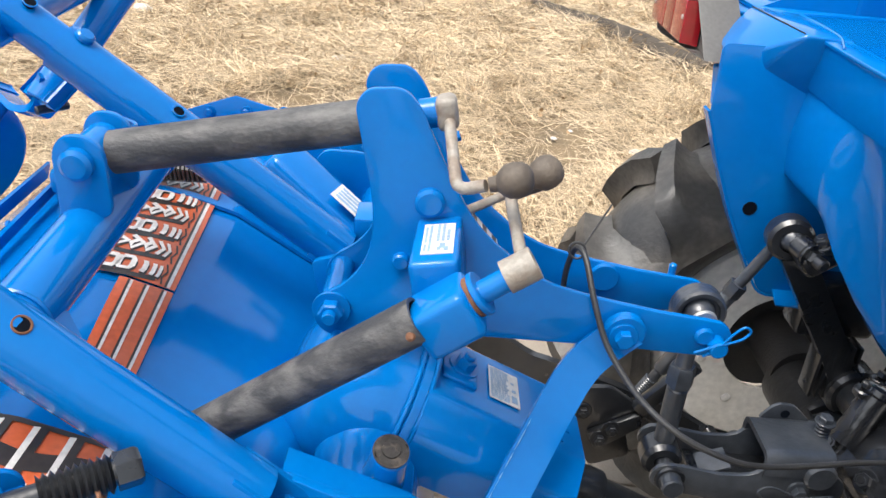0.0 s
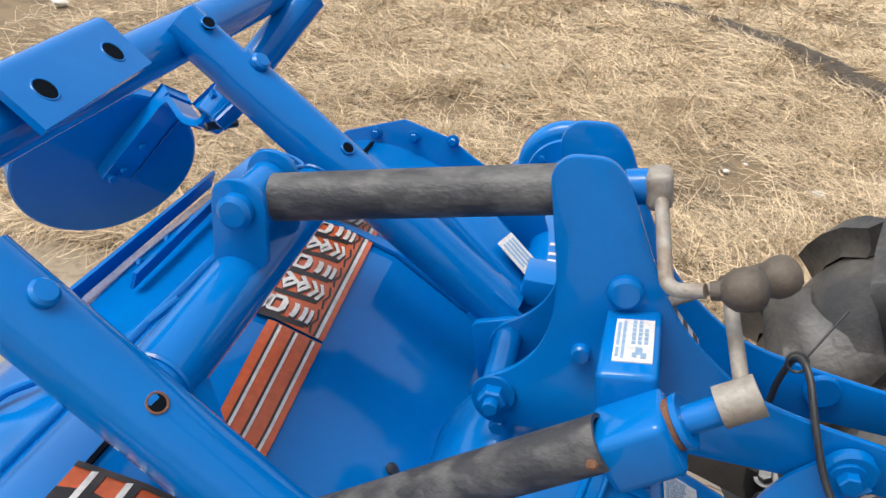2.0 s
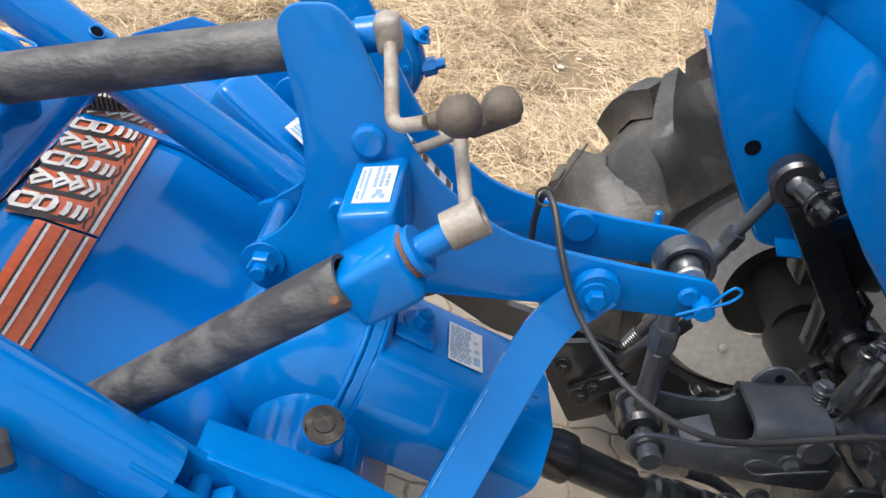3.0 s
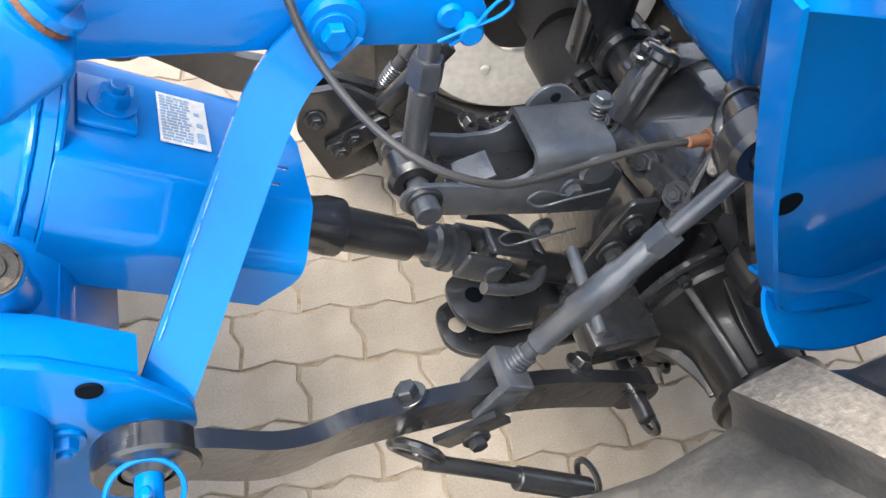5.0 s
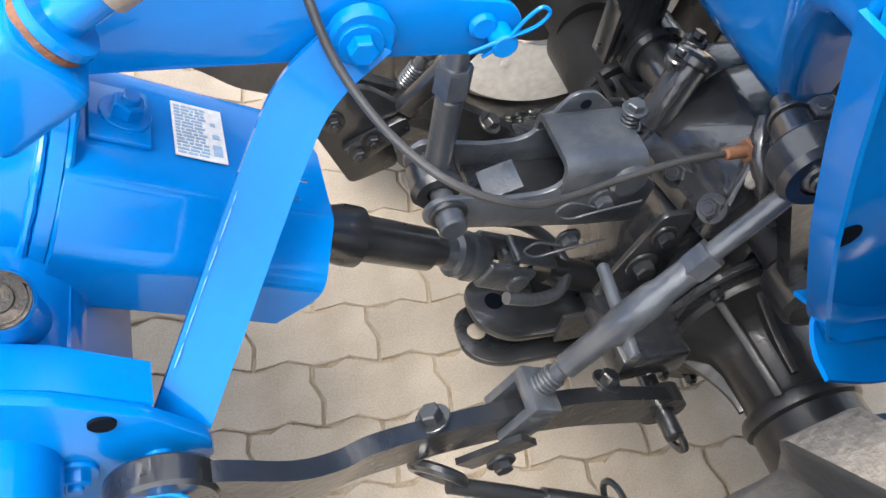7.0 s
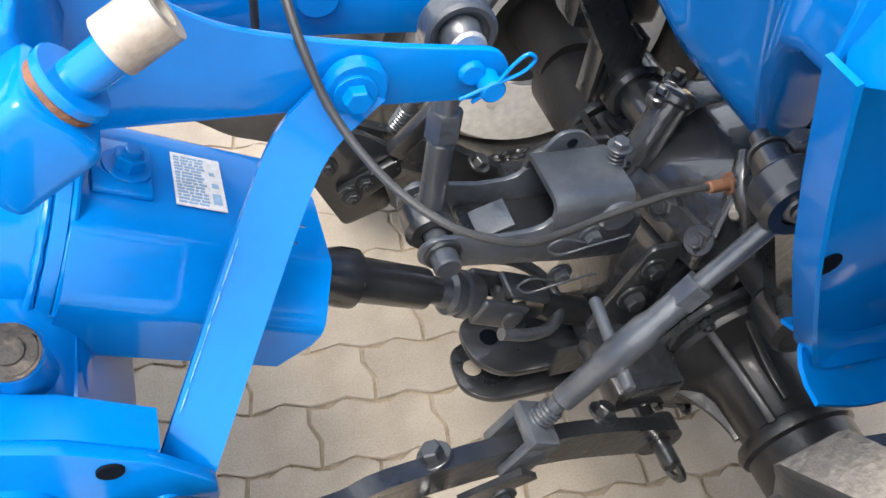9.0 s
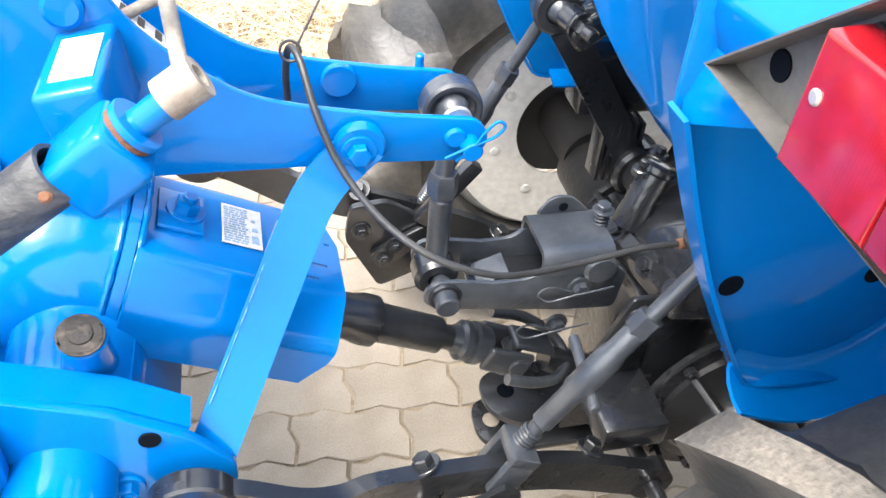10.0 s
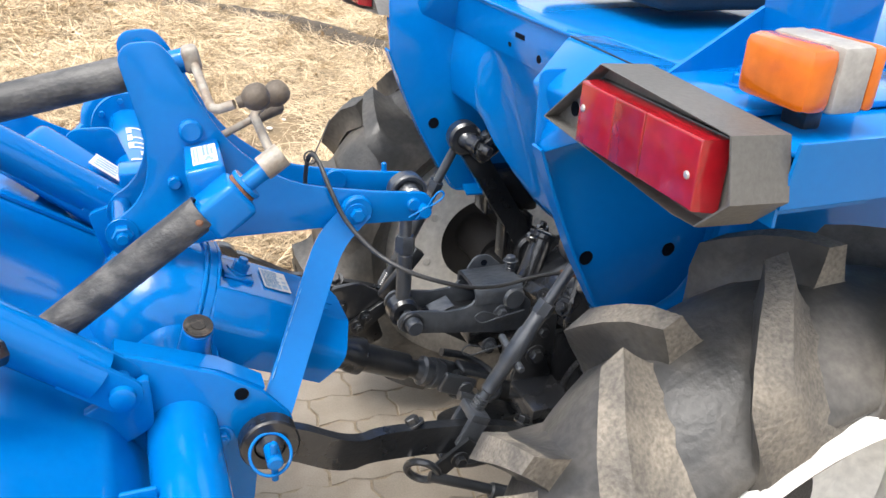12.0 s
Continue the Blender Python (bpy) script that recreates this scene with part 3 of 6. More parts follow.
part("sleeve_screw", rod(L0 + ld * 0.022 + V(0, -0.024, 0), L0 + ld * 0.022 + V(0.0, -0.0275, 0.003), 0.005), RUST, lower_link)
part("block_flange", joined(rod((-0.352, -0.190, 1.078), (-0.347, -0.190, 1.082), 0.024, 24, 0.001)), BLUE, bracket_box)
part("rusty_gasket", rod((-0.358, -0.190, 1.0735), (-0.3525, -0.190, 1.0775), 0.022, 24, 0.001), RUST, bracket_box)
part("screw_shaft", rod((-0.352, -0.190, 1.078), (-0.312, -0.187, 1.106), 0.0125), BLUE, bracket_box)
socket_ = part("crank_head", pipe((-0.326, -0.188, 1.099), (-0.298, -0.185, 1.117), 0.0175, 0.008, 24), HANDLE, tiller, "worn grey steel crank socket")
crank(socket_, (-0.312, -0.176, 1.118), (-0.322, -0.102, 1.150), (-0.305, -0.098, 1.162), (-0.285, -0.092, 1.176), tld)
part("grip_tail", turned((-0.312, -0.008, 1.112), (0.049, 0.030, 0.011), [(0, 0.0065), (0.003, 0.0095), (0.03, 0.0108), (0.056, 0.0112), (0.060, 0.009), (0.0605, 0.0)], 18), KNOB, tiller, "black plastic lever grip")
part("link_rod", rod((-0.372, -0.045, 1.098), (-0.310, -0.006, 1.113), 0.0055), HANDLE, tiller)

# tail frame: two long tubes, two cross tubes
far_lo, far_hi = V(-0.530, 0.160, 0.928), V(-0.962, 0.145, 1.255)
fd = (far_hi - far_lo).normalized()
far_tube = part("frame_tube", pipe(far_lo, far_lo + fd * 0.46, 0.0325), BLUE, tiller)
part("frame_tube", rod(far_lo + fd * 0.40, far_hi, 0.0275, 24), BLUE, tiller)
near_lo, near_hi = V(-0.560, -0.282, 0.878), V(-0.962, -0.298, 1.226)
nd = (near_hi - near_lo).normalized()
near_tube = part("frame_tube", pipe(near_lo, near_lo + nd * 0.445, 0.034), BLUE, tiller)
part("frame_tube", rod(near_lo + nd * 0.38, near_hi + nd * 0.05, 0.0285, 24), BLUE, tiller)
part("frame_tube", rod(V(-0.985, -0.36, 1.205), V(-0.974, 0.62, 1.246), 0.030, 24), BLUE, tiller)
cross_two = part("cross_tube", rod((-0.785, -0.27, 1.050), (-0.785, 0.150, 1.075), 0.033, 24), BLUE, tiller)
part("weld_collar", torus((-0.785, 0.122, 1.075), (0, 1, 0.05), 0.0335, 0.003, 30, 6), BLUE_ROUGH, cross_two)
part("weld_collar", torus((-0.785, -0.250, 1.051), (0, 1, 0.05), 0.0335, 0.003, 30, 6), BLUE_ROUGH, cross_two)
part("gusset", sheet([V(-0.772, -0.262, 1.070), V(-0.755, -0.222, 1.040), V(-0.715, -0.258, 0.995), V(-0.74, -0.266, 1.02)], (0.004, 0.004, 0.004), 0.001), BLUE, tiller)
for tb, q, n in ((near_tube, near_lo + nd * 0.392, 0.010), (far_tube, far_lo + fd * 0.440, 0.008)):
    up = V(0.62, -0.15, 0.77)
    part("pin_head", turned(q + up.normalized() * 0.033, up, [(0, 0.012), (0.005, 0.012), (0.008, 0.009), (0.0085, 0)]), BLUE, tb)
for tb, q in ((near_tube, near_lo + nd * 0.275), (far_tube, far_lo + fd * 0.295), (far_tube, far_lo + fd * 0.51)):
    up = V(0.55, -0.35, 0.75).normalized()
    # No bore is cut: a black disc gives the hole's dark inside.
    part("tube_hole_shade", rod(q + up * 0.0285, q + up * 0.0340, 0.0075, 16, 0.0004), GAP_SHADE, tb)
    part("hole_rim", torus(q + up * 0.0338, up, 0.0082, 0.0012, 20, 6), RUST if tb is near_tube else BLUE, tb)
# lower ends: forked eyes with bolts
for lo, d, y in ((near_lo, nd, -0.31), (far_lo, fd, 0.13)):
    up = d.cross(V(0, 1, 0)).normalized()
    ends = []
    for yy in (-0.026, 0.018):
        c = lo - d * 0.035 + V(0, yy, 0)
        ring = [c + d * 0.075 + up * 0.026, c + up * 0.026] + [c + (up * math.cos(a) - d * math.sin(a)) * 0.026 for a in (0.5, 1.0, 1.57, 2.1, 2.6)] + [c - up * 0.026, c + d * 0.075 - up * 0.026]
        ends.append(sheet(ring, (0, 0.008, 0), 0.0015))
    part("tube_fork", joined(*ends), BLUE, tiller)
    part("fork_pin", joined(rod(lo - d * 0.035 + V(0, -0.034, 0), lo - d * 0.035 + V(0, 0.034, 0), 0.011), turned(lo - d * 0.035 + V(0, -0.026, 0), (0, -1, 0), [(0, 0.017), (0.008, 0.016), (0.010, 0.012), (0.0105, 0)])), BLUE, tiller)
part("tube_lug", plate_xz([(-0.62, 0.80), (-0.50, 0.86), (-0.50, 0.78), (-0.60, 0.73)], -0.281, -0.2655, 0.002, 0.012, 3), BLUE, tiller)
part("tube_lug", plate_xz([(-0.57, 0.93), (-0.505, 0.95), (-0.47, 0.88), (-0.55, 0.84)], 0.118, 0.13, 0.002, 0.012, 3), BLUE, tiller)
part("angle_clip", box(-0.515, -0.455, 0.175, 0.24, 0.935, 0.975, 0.004), BLUE, tiller)
# saddle plate on the upper cross tube
sn, st = V(0.62, 0, 0.785), V(0.785, 0, -0.62)
SC = V(-0.982, -0.070, 1.218) + sn * 0.046
saddle = part("saddle_plate", strip(round_corners([SC - st * 0.042 - sn * 0.034, SC - st * 0.034, SC + st * 0.036], 0.012, 5, False), V(-0.10, 1, 0.02), 0.205, 0.008), BLUE, tiller)
for k in (-0.060, 0.064):
    q = SC + V(-0.10 * k, k, 0.02 * k) + st * 0.006
    # Saddle holes are discs coloured as deep shade.
    part("saddle_hole_shade", rod(q, q + sn * 0.0046, 0.0120, 24, 0.0003), GAP_SHADE, saddle)
    part("hole_rim", torus(q + sn * 0.0042, sn, 0.0124, 0.0012, 24, 6), BLUE, saddle)

# gauge wheel behind
wn_ = V(0.71, -0.604, -0.361).normalized()
WC = V(-1.332, 0.497, 0.866)
wu = V(0.60, 0.20, 0.775)
wu = (wu - wn_ * wu.dot(wn_)).normalized()
wv = wn_.cross(wu)
wheel = part("gauge_wheel", turned(WC - wn_ * 0.026, wn_, [(0, 0.165), (0.003, 0.170), (0.023, 0.170), (0.026, 0.166), (0.0265, 0.03), (0.026, 0.0)], 56), BLUE, tiller, "flat blue gauge wheel disc")
part("wheel_yoke", block(WC + wn_ * 0.014 + wu * 0.105 - wv * 0.008, wu, wv, wn_, (0.190, 0.052, 0.026), 0.004), BLUE, wheel)
part("axle_nut", joined(hexa(WC + wn_ * 0.002, wn_, 0.020, 0.026), rod(WC, WC + wn_ * 0.036, 0.010)), BLUE, wheel)
arm_path = round_corners([WC + wn_ * 0.030 + wu * 0.03, WC + wn_ * 0.030 + wu * 0.20, V(-1.110, 0.425, 1.010), V(-1.050, 0.375, 1.030), V(-1.015, 0.350, 1.095)], 0.03, 5, False)
arm = part("wheel_arm", strip(arm_path, wv, 0.045, 0.012), BLUE, tiller)
for k in (0.03, 0.09):
    bolt(arm, WC + wn_ * 0.036 + wu * k, wn_, 0.007, BLUE, washer=False)
part("wheel_post", rod((-1.030, 0.34, 1.060), (-0.925, 0.48, 1.235), 0.027, 24), BLUE, tiller)
part("post_clamp", block((-1.020, 0.354, 1.080), (0.5, 0.62, 0.6), (0.8, -0.6, 0), (0.3, 0.5, -0.8), (0.045, 0.07, 0.02), 0.006), BLUE, tiller)
part("clamp_pin", rod((-1.035, 0.325, 1.05), (-1.00, 0.365, 1.05), 0.007), BLACK, tiller)

# hood: bent sheet over the rotor, side plates, rear flap
HOOD = [(-0.500, 0.690), (-0.556, 0.800), (-0.715, 0.904), (-0.800, 0.932), (-0.870, 0.941), (-0.935, 0.925), (-0.985, 0.880)]
HY0, HY1 = -0.72, 0.66


def hood_z(x):
    for (xa, za), (xb, zb) in zip(HOOD, HOOD[1:]):
        if xb <= x <= xa:
            return za + (zb - za) * (x - xa) / (xb - xa)
    return HOOD[0][1] if x > HOOD[0][0] else HOOD[-1][1]


hood_curve = round_corners([V(x, 0, z) for x, z in HOOD], [0, 0.012, 0.006, 0.03, 0.03, 0.02, 0], 4, False)
hood = part("hood", grid_surface([[V(p.x, y, p.z) for y in (HY0, -0.36, 0.0, 0.33, HY1)] for p in hood_curve], 0.005), BLUE, tiller, "curved glossy blue rotor hood")
for y in (HY1, HY0 - 0.006):
    pts = [(p.x, p.z + 0.012) for p in hood_curve] + [(-0.99, 0.60), (-0.55, 0.56)]
    if y == HY1:
        pts = [(-0.60, 0.90), (-0.667, 0.935), (-0.714, 0.966), (-0.806, 0.990), (-0.918, 0.950), (-0.99, 0.90), (-1.0, 0.60), (-0.55, 0.56), (-0.52, 0.80)]
    side = part("side_plate", plate_xz(pts, y, y + 0.006, 0.0015), BLUE, tiller)
    if y == HY1:
        for k in range(3):
            bolt(side, (-0.86 + 0.075 * k, y, 0.955 + 0.004 * k), (0, -1, 0), 0.008, BLUE)
# front edge trims that run down the hood
part("hood_rib", strip([V(p.x, 0.300, p.z + 0.006) for p in hood_curve[2:-2]], (0, 1, 0), 0.016, 0.006), BLUE, hood)
part("hood_seam", strip([V(-0.8605, y, hood_z(-0.8605) + 0.0035) for y in (-0.70, 0.64)], (1, 0, 0), 0.006, 0.003), GAP_SHADE, hood)
flap_rows = [[V(x, y, z) for y in (-0.70, -0.3, 0.0, 0.3, 0.63)] for x, z in ((-0.955, 0.898), (-0.990, 0.872), (-1.06, 0.842), (-1.14, 0.815), (-1.21, 0.772), (-1.25, 0.70))]
flap = part("rear_flap", grid_surface(flap_rows, 0.004), BLUE, tiller, "hinged blue rear flap")
part("flap_rail", strip([(-1.075, 0.16, 0.862), (-1.095, 0.56, 0.862)], (0.3, 0, 1), 0.030, 0.006), BLUE, flap)
part("flap_rail", strip([(-1.165, 0.10, 0.828), (-1.175, 0.60, 0.828)], (0.3, 0, 1), 0.036, 0.006), BLUE, flap)
for k in range(5):
    bolt(flap, (-1.092, 0.20 + 0.08 * k, 0.868), (1, 0, 0.3), 0.006, BLUE, washer=False)
part("hinge_bar", rod((-0.962, -0.70, 0.905), (-0.962, 0.63, 0.905), 0.008), BLUE, flap)
part("prop_rod", sweep(round_corners([(-1.10, -0.12, 0.835), (-1.09, -0.10, 0.850), (-1.00, -0.02, 0.872), (-0.93, 0.04, 0.935)], 0.02, 4, False), 0.006, 10), BLUE, flap)
part("end_cap", box(-1.075, -0.985, 0.40, 0.60, 0.868, 0.915, 0.012), BLUE, flap)
part("spring", sweep([V(-0.945 + 0.0009 * k, 0.335 + 0.018 * math.cos(k * 0.9), 0.955 + 0.018 * math.sin(k * 0.9)) for k in range(90)], 0.004, 6), BLACK, tiller, "black coil spring")
part("spring", sweep([V(-0.86 + 0.001 * k, 0.315 + 0.02 * math.cos(k * 0.9), 0.975 + 0.02 * math.sin(k * 0.9)) for k in range(90)], 0.004, 6), BLACK, tiller, "black coil spring")
adj = part("adjuster", rod((-0.955, -0.530, 0.960), (-0.655, -0.345, 0.968), 0.012, 20), BLACK, tiller, "black threaded depth adjuster with rubber boot")
ad = V(0.30, 0.185, 0.008).normalized()
part("rubber_boot", turned(V(-0.660, -0.348, 0.968) - ad * 0.066, ad, [(0.0031 * k, 0.0135 if k % 2 else 0.0185) for k in range(20)], 22), BLACK, adj)
part("coil", turned(V(-0.800, -0.434, 0.964) - ad * 0.07, ad, [(0.004 * k, 0.0130 if k % 2 else 0.0190) for k in range(18)], 22), BLACK, adj)
part("end_nut", hexa(V(-0.664, -0.351, 0.968), ad, 0.0175, 0.022), BLACK, adj)
part("wire_ring", torus(V(-0.668, -0.372, 0.950), (0.9, 0.5, 0.2), 0.017, 0.0022, 24, 6), RUST, adj)
side_ = ad.cross(V(0, 0, 1)).normalized()
for dy in (-0.026, 0.026):
    q = V(-0.742, -0.400, 0.964) + side_ * dy
    part("adjuster_fork", joined(rod(q - side_ * 0.003, q + side_ * 0.003, 0.023, 28, 0.0015), block(q + V(0, 0, -0.03), ad, side_, (0, 0, 1), (0.042, 0.006, 0.06), 0.0015)), BLUE, tiller)
part("fork_pin", joined(rod(V(-0.742, -0.400, 0.964) - side_ * 0.03, V(-0.742, -0.400, 0.964) + side_ * 0.038, 0.007), turned(V(-0.742, -0.400, 0.964) + side_ * 0.029, side_, [(0, 0.012), (0.005, 0.011), (0.007, 0.008), (0.0072, 0)])), BLUE, tiller)
part("latch_ring", torus((-1.02, -0.25, 0.95), (0.3, 1, 0.4), 0.018, 0.0025, 24, 6), BLUE, tiller)
part("drain_plug", turned((-0.615, -0.075, hood_z(-0.615) + 0.004), (0.5, 0, 0.85), [(0, 0.008), (0.004, 0.008), (0.006, 0.004), (0.0062, 0)]), BLACK, hood)

# far drive: beam tube with flange, chain case, covered box beside the mast
FB0, FB1 = V(-0.480, 0.18, 0.892), V(-0.494, 0.82, 0.862)
fbd = (FB1 - FB0).normalized()
far_beam = part("beam_tube", rod(FB0, FB1, 0.046, 32), BLUE, tiller)
fbu = (V(0.40, 0, 0.92) - fbd * V(0.40, 0, 0.92).dot(fbd)).normalized()
fbs = fbd.cross(fbu)


def on_beam(h, a, lift=0.0):
    """A place on the beam's skin: distance along it, angle from its upper front, height above the skin."""
    return FB0 + fbd * h + (fbu * math.cos(a) + fbs * math.sin(a)) * (0.0464 + lift)


def beam_patch(name, h0, h1, a0, a1, lift, mat):
    part(name, grid_surface([[on_beam(h0 + (h1 - h0) * k, a0 + (a1 - a0) * q / 6, lift) for q in range(7)] for k in (0, 1)], 0.0004), mat, far_beam)


for k, strokes in enumerate((((0, 1, 0, 0.2), (0, 1, 0.8, 1), (0, 0.2, 0, 1)), ((0, 1, 0, 0.2), (0, 1, 0.8, 1), (0.4, 0.6, 0, 1)), ((0, 1, 0, 0.2), (0, 1, 0.8, 1), (0, 0.2, 0, 1), (0.8, 1, 0, 1)), ((0.2, 0.8, 0.4, 0.6),), ((0.8, 1, 0, 1), (0, 1, 0.8, 1), (0.4, 0.6, 0.3, 1), (0, 0.2, 0, 1)), ((0, 1, 0, 0.2), (0, 0.2, 0, 1), (0, 1, 0.7, 0.9)))):
    h = 0.44 - 0.060 * k
    for u0, u1, v0, v1 in strokes:
        beam_patch("letter_bar", h - 0.044 * u0, h - 0.044 * u1, -0.60 + 1.1 * v0, -0.60 + 1.1 * v1, 0.0006, DECAL_WHITE)
part("beam_flange", turned(FB1 - fbd * 0.02, fbd, [(0, 0.046), (0.001, 0.083), (0.010, 0.085), (0.012, 0.078), (0.022, 0.078), (0.024, 0.094), (0.036, 0.092), (0.037, 0.0)], 44), BLUE_ROUGH, far_beam)
for k in range(8):
    a = k * math.pi / 4 + 0.2
    bolt(far_beam, FB1 - fbd * 0.02 + (fbu * math.cos(a) + fbs * math.sin(a)) * 0.068, -fbd, 0.0075, BLUE, washer=False)
case = part("chain_case", joined(turned(FB1 + fbd * 0.018, fbd, [(0, 0.090), (0.004, 0.100), (0.012, 0.106), (0.030, 0.108), (0.050, 0.102), (0.056, 0.09), (0.058, 0.0)], 48), block((-0.590, 0.865, 0.745), (0.68, 0, 0.73), (0, 1, 0), (-0.73, 0, 0.68), (0.30, 0.055, 0.18), 0.012, 2)), BLUE_ROUGH, tiller, "blue cast chain case")
bolt(case, (-0.400, 0.85, 0.925), (0.5, -0.2, 1), 0.014, BLUE, stud=0.012)
part("case_breather", joined(hexa((-0.392, 0.86, 0.855), (1, 0, 0.4), 0.020, 0.030), hexa((-0.364, 0.86, 0.866), (1, 0, 0.4), 0.012, 0.018)), BLUE, case)
cover = part("cover_box", block((-0.585, 0.335, 0.905), (0.76, -0.25, -0.55), (0.35, 0.93, 0.05), (0.5, -0.25, 0.83), (0.235, 0.085, 0.10), 0.018, 3), BLUE, tiller)
part("cover_lip", block((-0.60, 0.385, 0.875), (0.76, -0.25, -0.55), (0.35, 0.93, 0.05), (0.5, -0.25, 0.83), (0.26, 0.13, 0.03), 0.008, 2), BLUE, cover)
sticker(cover, (-0.525, 0.295, 0.938), (0.76, -0.25, -0.55), (0.35, 0.93, 0.05), 0.085, 0.040, [(0.08, 0.6, 0.15 + 0.2 * k, 0.27 + 0.2 * k) for k in range(4)])
part("far_bracket", plate_xz([(-0.66, 0.86), (-0.60, 0.98), (-0.52, 0.98), (-0.48, 0.86)], 0.43, 0.438, 0.002, 0.02, 4), BLUE, tiller)


# decals on the hood
def slanted(parent):
    """The sticker beside the mast: lettering at its far end, stripes towards the near tube, narrowing to a point."""
    def edges(s):
        if s < 0.62:
            k = s / 0.62
            return -0.872 + 0.028 * k, -0.757 + 0.020 * k
        k = (s - 0.62) / 0.38
        return -0.806 + 0.022 * k, -0.737 + 0.013 * k

    def at(s, q, lift, wide=0.0):
        a, b = edges(min(max(s, 0.0), 1.0))
        x = (a - wide) + (b - a + wide) * q
        return V(x, 0.360 - 0.53 * s - 0.03 * max(s - 0.93, 0) / 0.07 * q, hood_z(x) + lift)

    def quad(s0, s1, q0, q1, lift, mat, name, bend=0.0, wide=0.0):
        n, m = max(int(abs(s1 - s0) * 30), 1), max(int(abs(q1 - q0) / 0.1), 1)
        return part(name, grid_surface([[at(s0 + (s1 - s0) * k / n + bend * math.sin(5 * (q0 + (q1 - q0) * j / m)), q0 + (q1 - q0) * j / m, lift, wide) for j in range(m + 1)] for k in range(n + 1)]), mat, parent)

    quad(0.0, 0.615, 0.0, 1.0, 0.0062, ORANGE, "decal_field")
    quad(0.625, 1.0, 0.0, 1.0, 0.0062, ORANGE, "decal_field")
    for q in (0.22, 0.52, 0.84):
        quad(0.63, 1.0, q, q + 0.05, 0.0072, DECAL_WHITE, "decal_stripe")
        quad(0.63, 1.0, q - 0.045, q, 0.0072, DECAL_BLACK, "decal_stripe")
    quad(0.0, 0.615, 0.90, 0.94, 0.0072, DECAL_WHITE, "decal_stripe")
    quad(0.0, 0.615, 0.87, 0.90, 0.0072, DECAL_BLACK, "decal_stripe")
    def stroke(pts, w, lift, mat, name, wide=0.0):
        """A flat stroke of width w along points (s, q)."""
        rows_ = []
        for i, (a, q) in enumerate(pts):
            da, dq = pts[min(i + 1, len(pts) - 1)][0] - pts[max(i - 1, 0)][0], pts[min(i + 1, len(pts) - 1)][1] - pts[max(i - 1, 0)][1]
            n = math.hypot(da * 5, dq) or 1
            u, v = dq / n * w / 5, -da * 5 / n * w
            rows_.append([at(a - u, q - v, lift, wide), at(a + u, q + v, lift, wide)])
        part(name, grid_surface(rows_), mat, parent)

    # a stack of letters, each repeated towards the stripes and thinner every time
    for i in range(6):
        s0 = 0.012 + 0.101 * i
        quad(s0 + 0.0719, s0 + 0.0918, 0.0, 0.74, 0.0070, DECAL_BLACK, "letter_shadow", 0.010)
        q = 0.0
        for k, w in enumerate((0.25, 0.18, 0.13, 0.09, 0.06)):
            t = 0.040 - 0.005 * k
            if i % 2:   # rounded letter
                ring = [(s0 + 0.0149, q + w * 0.12), (s0 + 0.0149, q + w * 0.80), (s0 + 0.0273, q + w * 0.95), (s0 + 0.0546, q + w * 0.95), (s0 + 0.0694, q + w * 0.80), (s0 + 0.0694, q + w * 0.12)]
                if k < 2:
                    ring += [(s0 + 0.057, q), (s0 + 0.0273, q), (s0 + 0.0149, q + w * 0.12)]
                else:
                    ring = ring[1:5]
            else:       # pointed letter
                ring = [(s0 + 0.005, q), (s0 + 0.0372, q + w * 0.92), (s0 + 0.0719, q + w * 0.25)]
                if k < 3:
                    ring += [(s0 + 0.0446, q + w * 0.10), (s0 + 0.0273, q + w * 0.45)]
            stroke([(a + 0.008, b_ + 0.010) for a, b_ in ring], t * 1.15, 0.0074, DECAL_BLACK, "letter_shadow")
            stroke(ring, t, 0.0080, DECAL_WHITE, "letter_bar")
            q += w + 0.012
        stroke([(s0, 0.80), (s0 + 0.0347, 0.84), (s0 + 0.062, 0.80), (s0 + 0.093, 0.83)], 0.012, 0.0076, DECAL_BLACK, "letter_edge")


def near_sticker(parent):
    """The second sticker, past the near tube: orange with heavy black letter shapes and white edging."""
    def at(x, y, lift):
        return V(x, y, hood_z(x) + lift)

    def quad(x0, x1, y0, y1, lift, mat, name, kink=0.0):
        n = max(int(abs(x1 - x0) / 0.012), 1)
        return part(name, grid_surface([[at(x0 + (x1 - x0) * k / n, y0 + kink * math.sin(9 * k / n), lift), at(x0 + (x1 - x0) * k / n, y1 + kink * math.sin(9 * k / n), lift)] for k in range(n + 1)]), mat, parent)

    quad(-0.868, -0.700, -0.62, -0.255, 0.0062, ORANGE, "decal_field")
    quad(-0.868, -0.700, -0.312, -0.288, 0.0072, DECAL_BLACK, "letter_shadow", 0.006)
    for k in range(5):
        x = -0.850 + 0.034 * k
        quad(x, x + 0.006, -0.40, -0.262, 0.0080, DECAL_WHITE, "letter_edge", 0.004)
        quad(x + 0.006, x + 0.014, -0.40, -0.262, 0.0076, DECAL_BLACK, "letter_shadow", 0.004)
    for k in range(4):
        quad(-0.862 + 0.04 * k, -0.852 + 0.04 * k, -0.55, -0.33, 0.0074, DECAL_BLACK, "letter_shadow")
        quad(-0.842 + 0.04 * k, -0.838 + 0.04 * k, -0.55, -0.33, 0.0078, DECAL_WHITE, "letter_edge")
    quad(-0.868, -0.700, -0.262, -0.255, 0.0076, DECAL_BLACK, "letter_shadow")


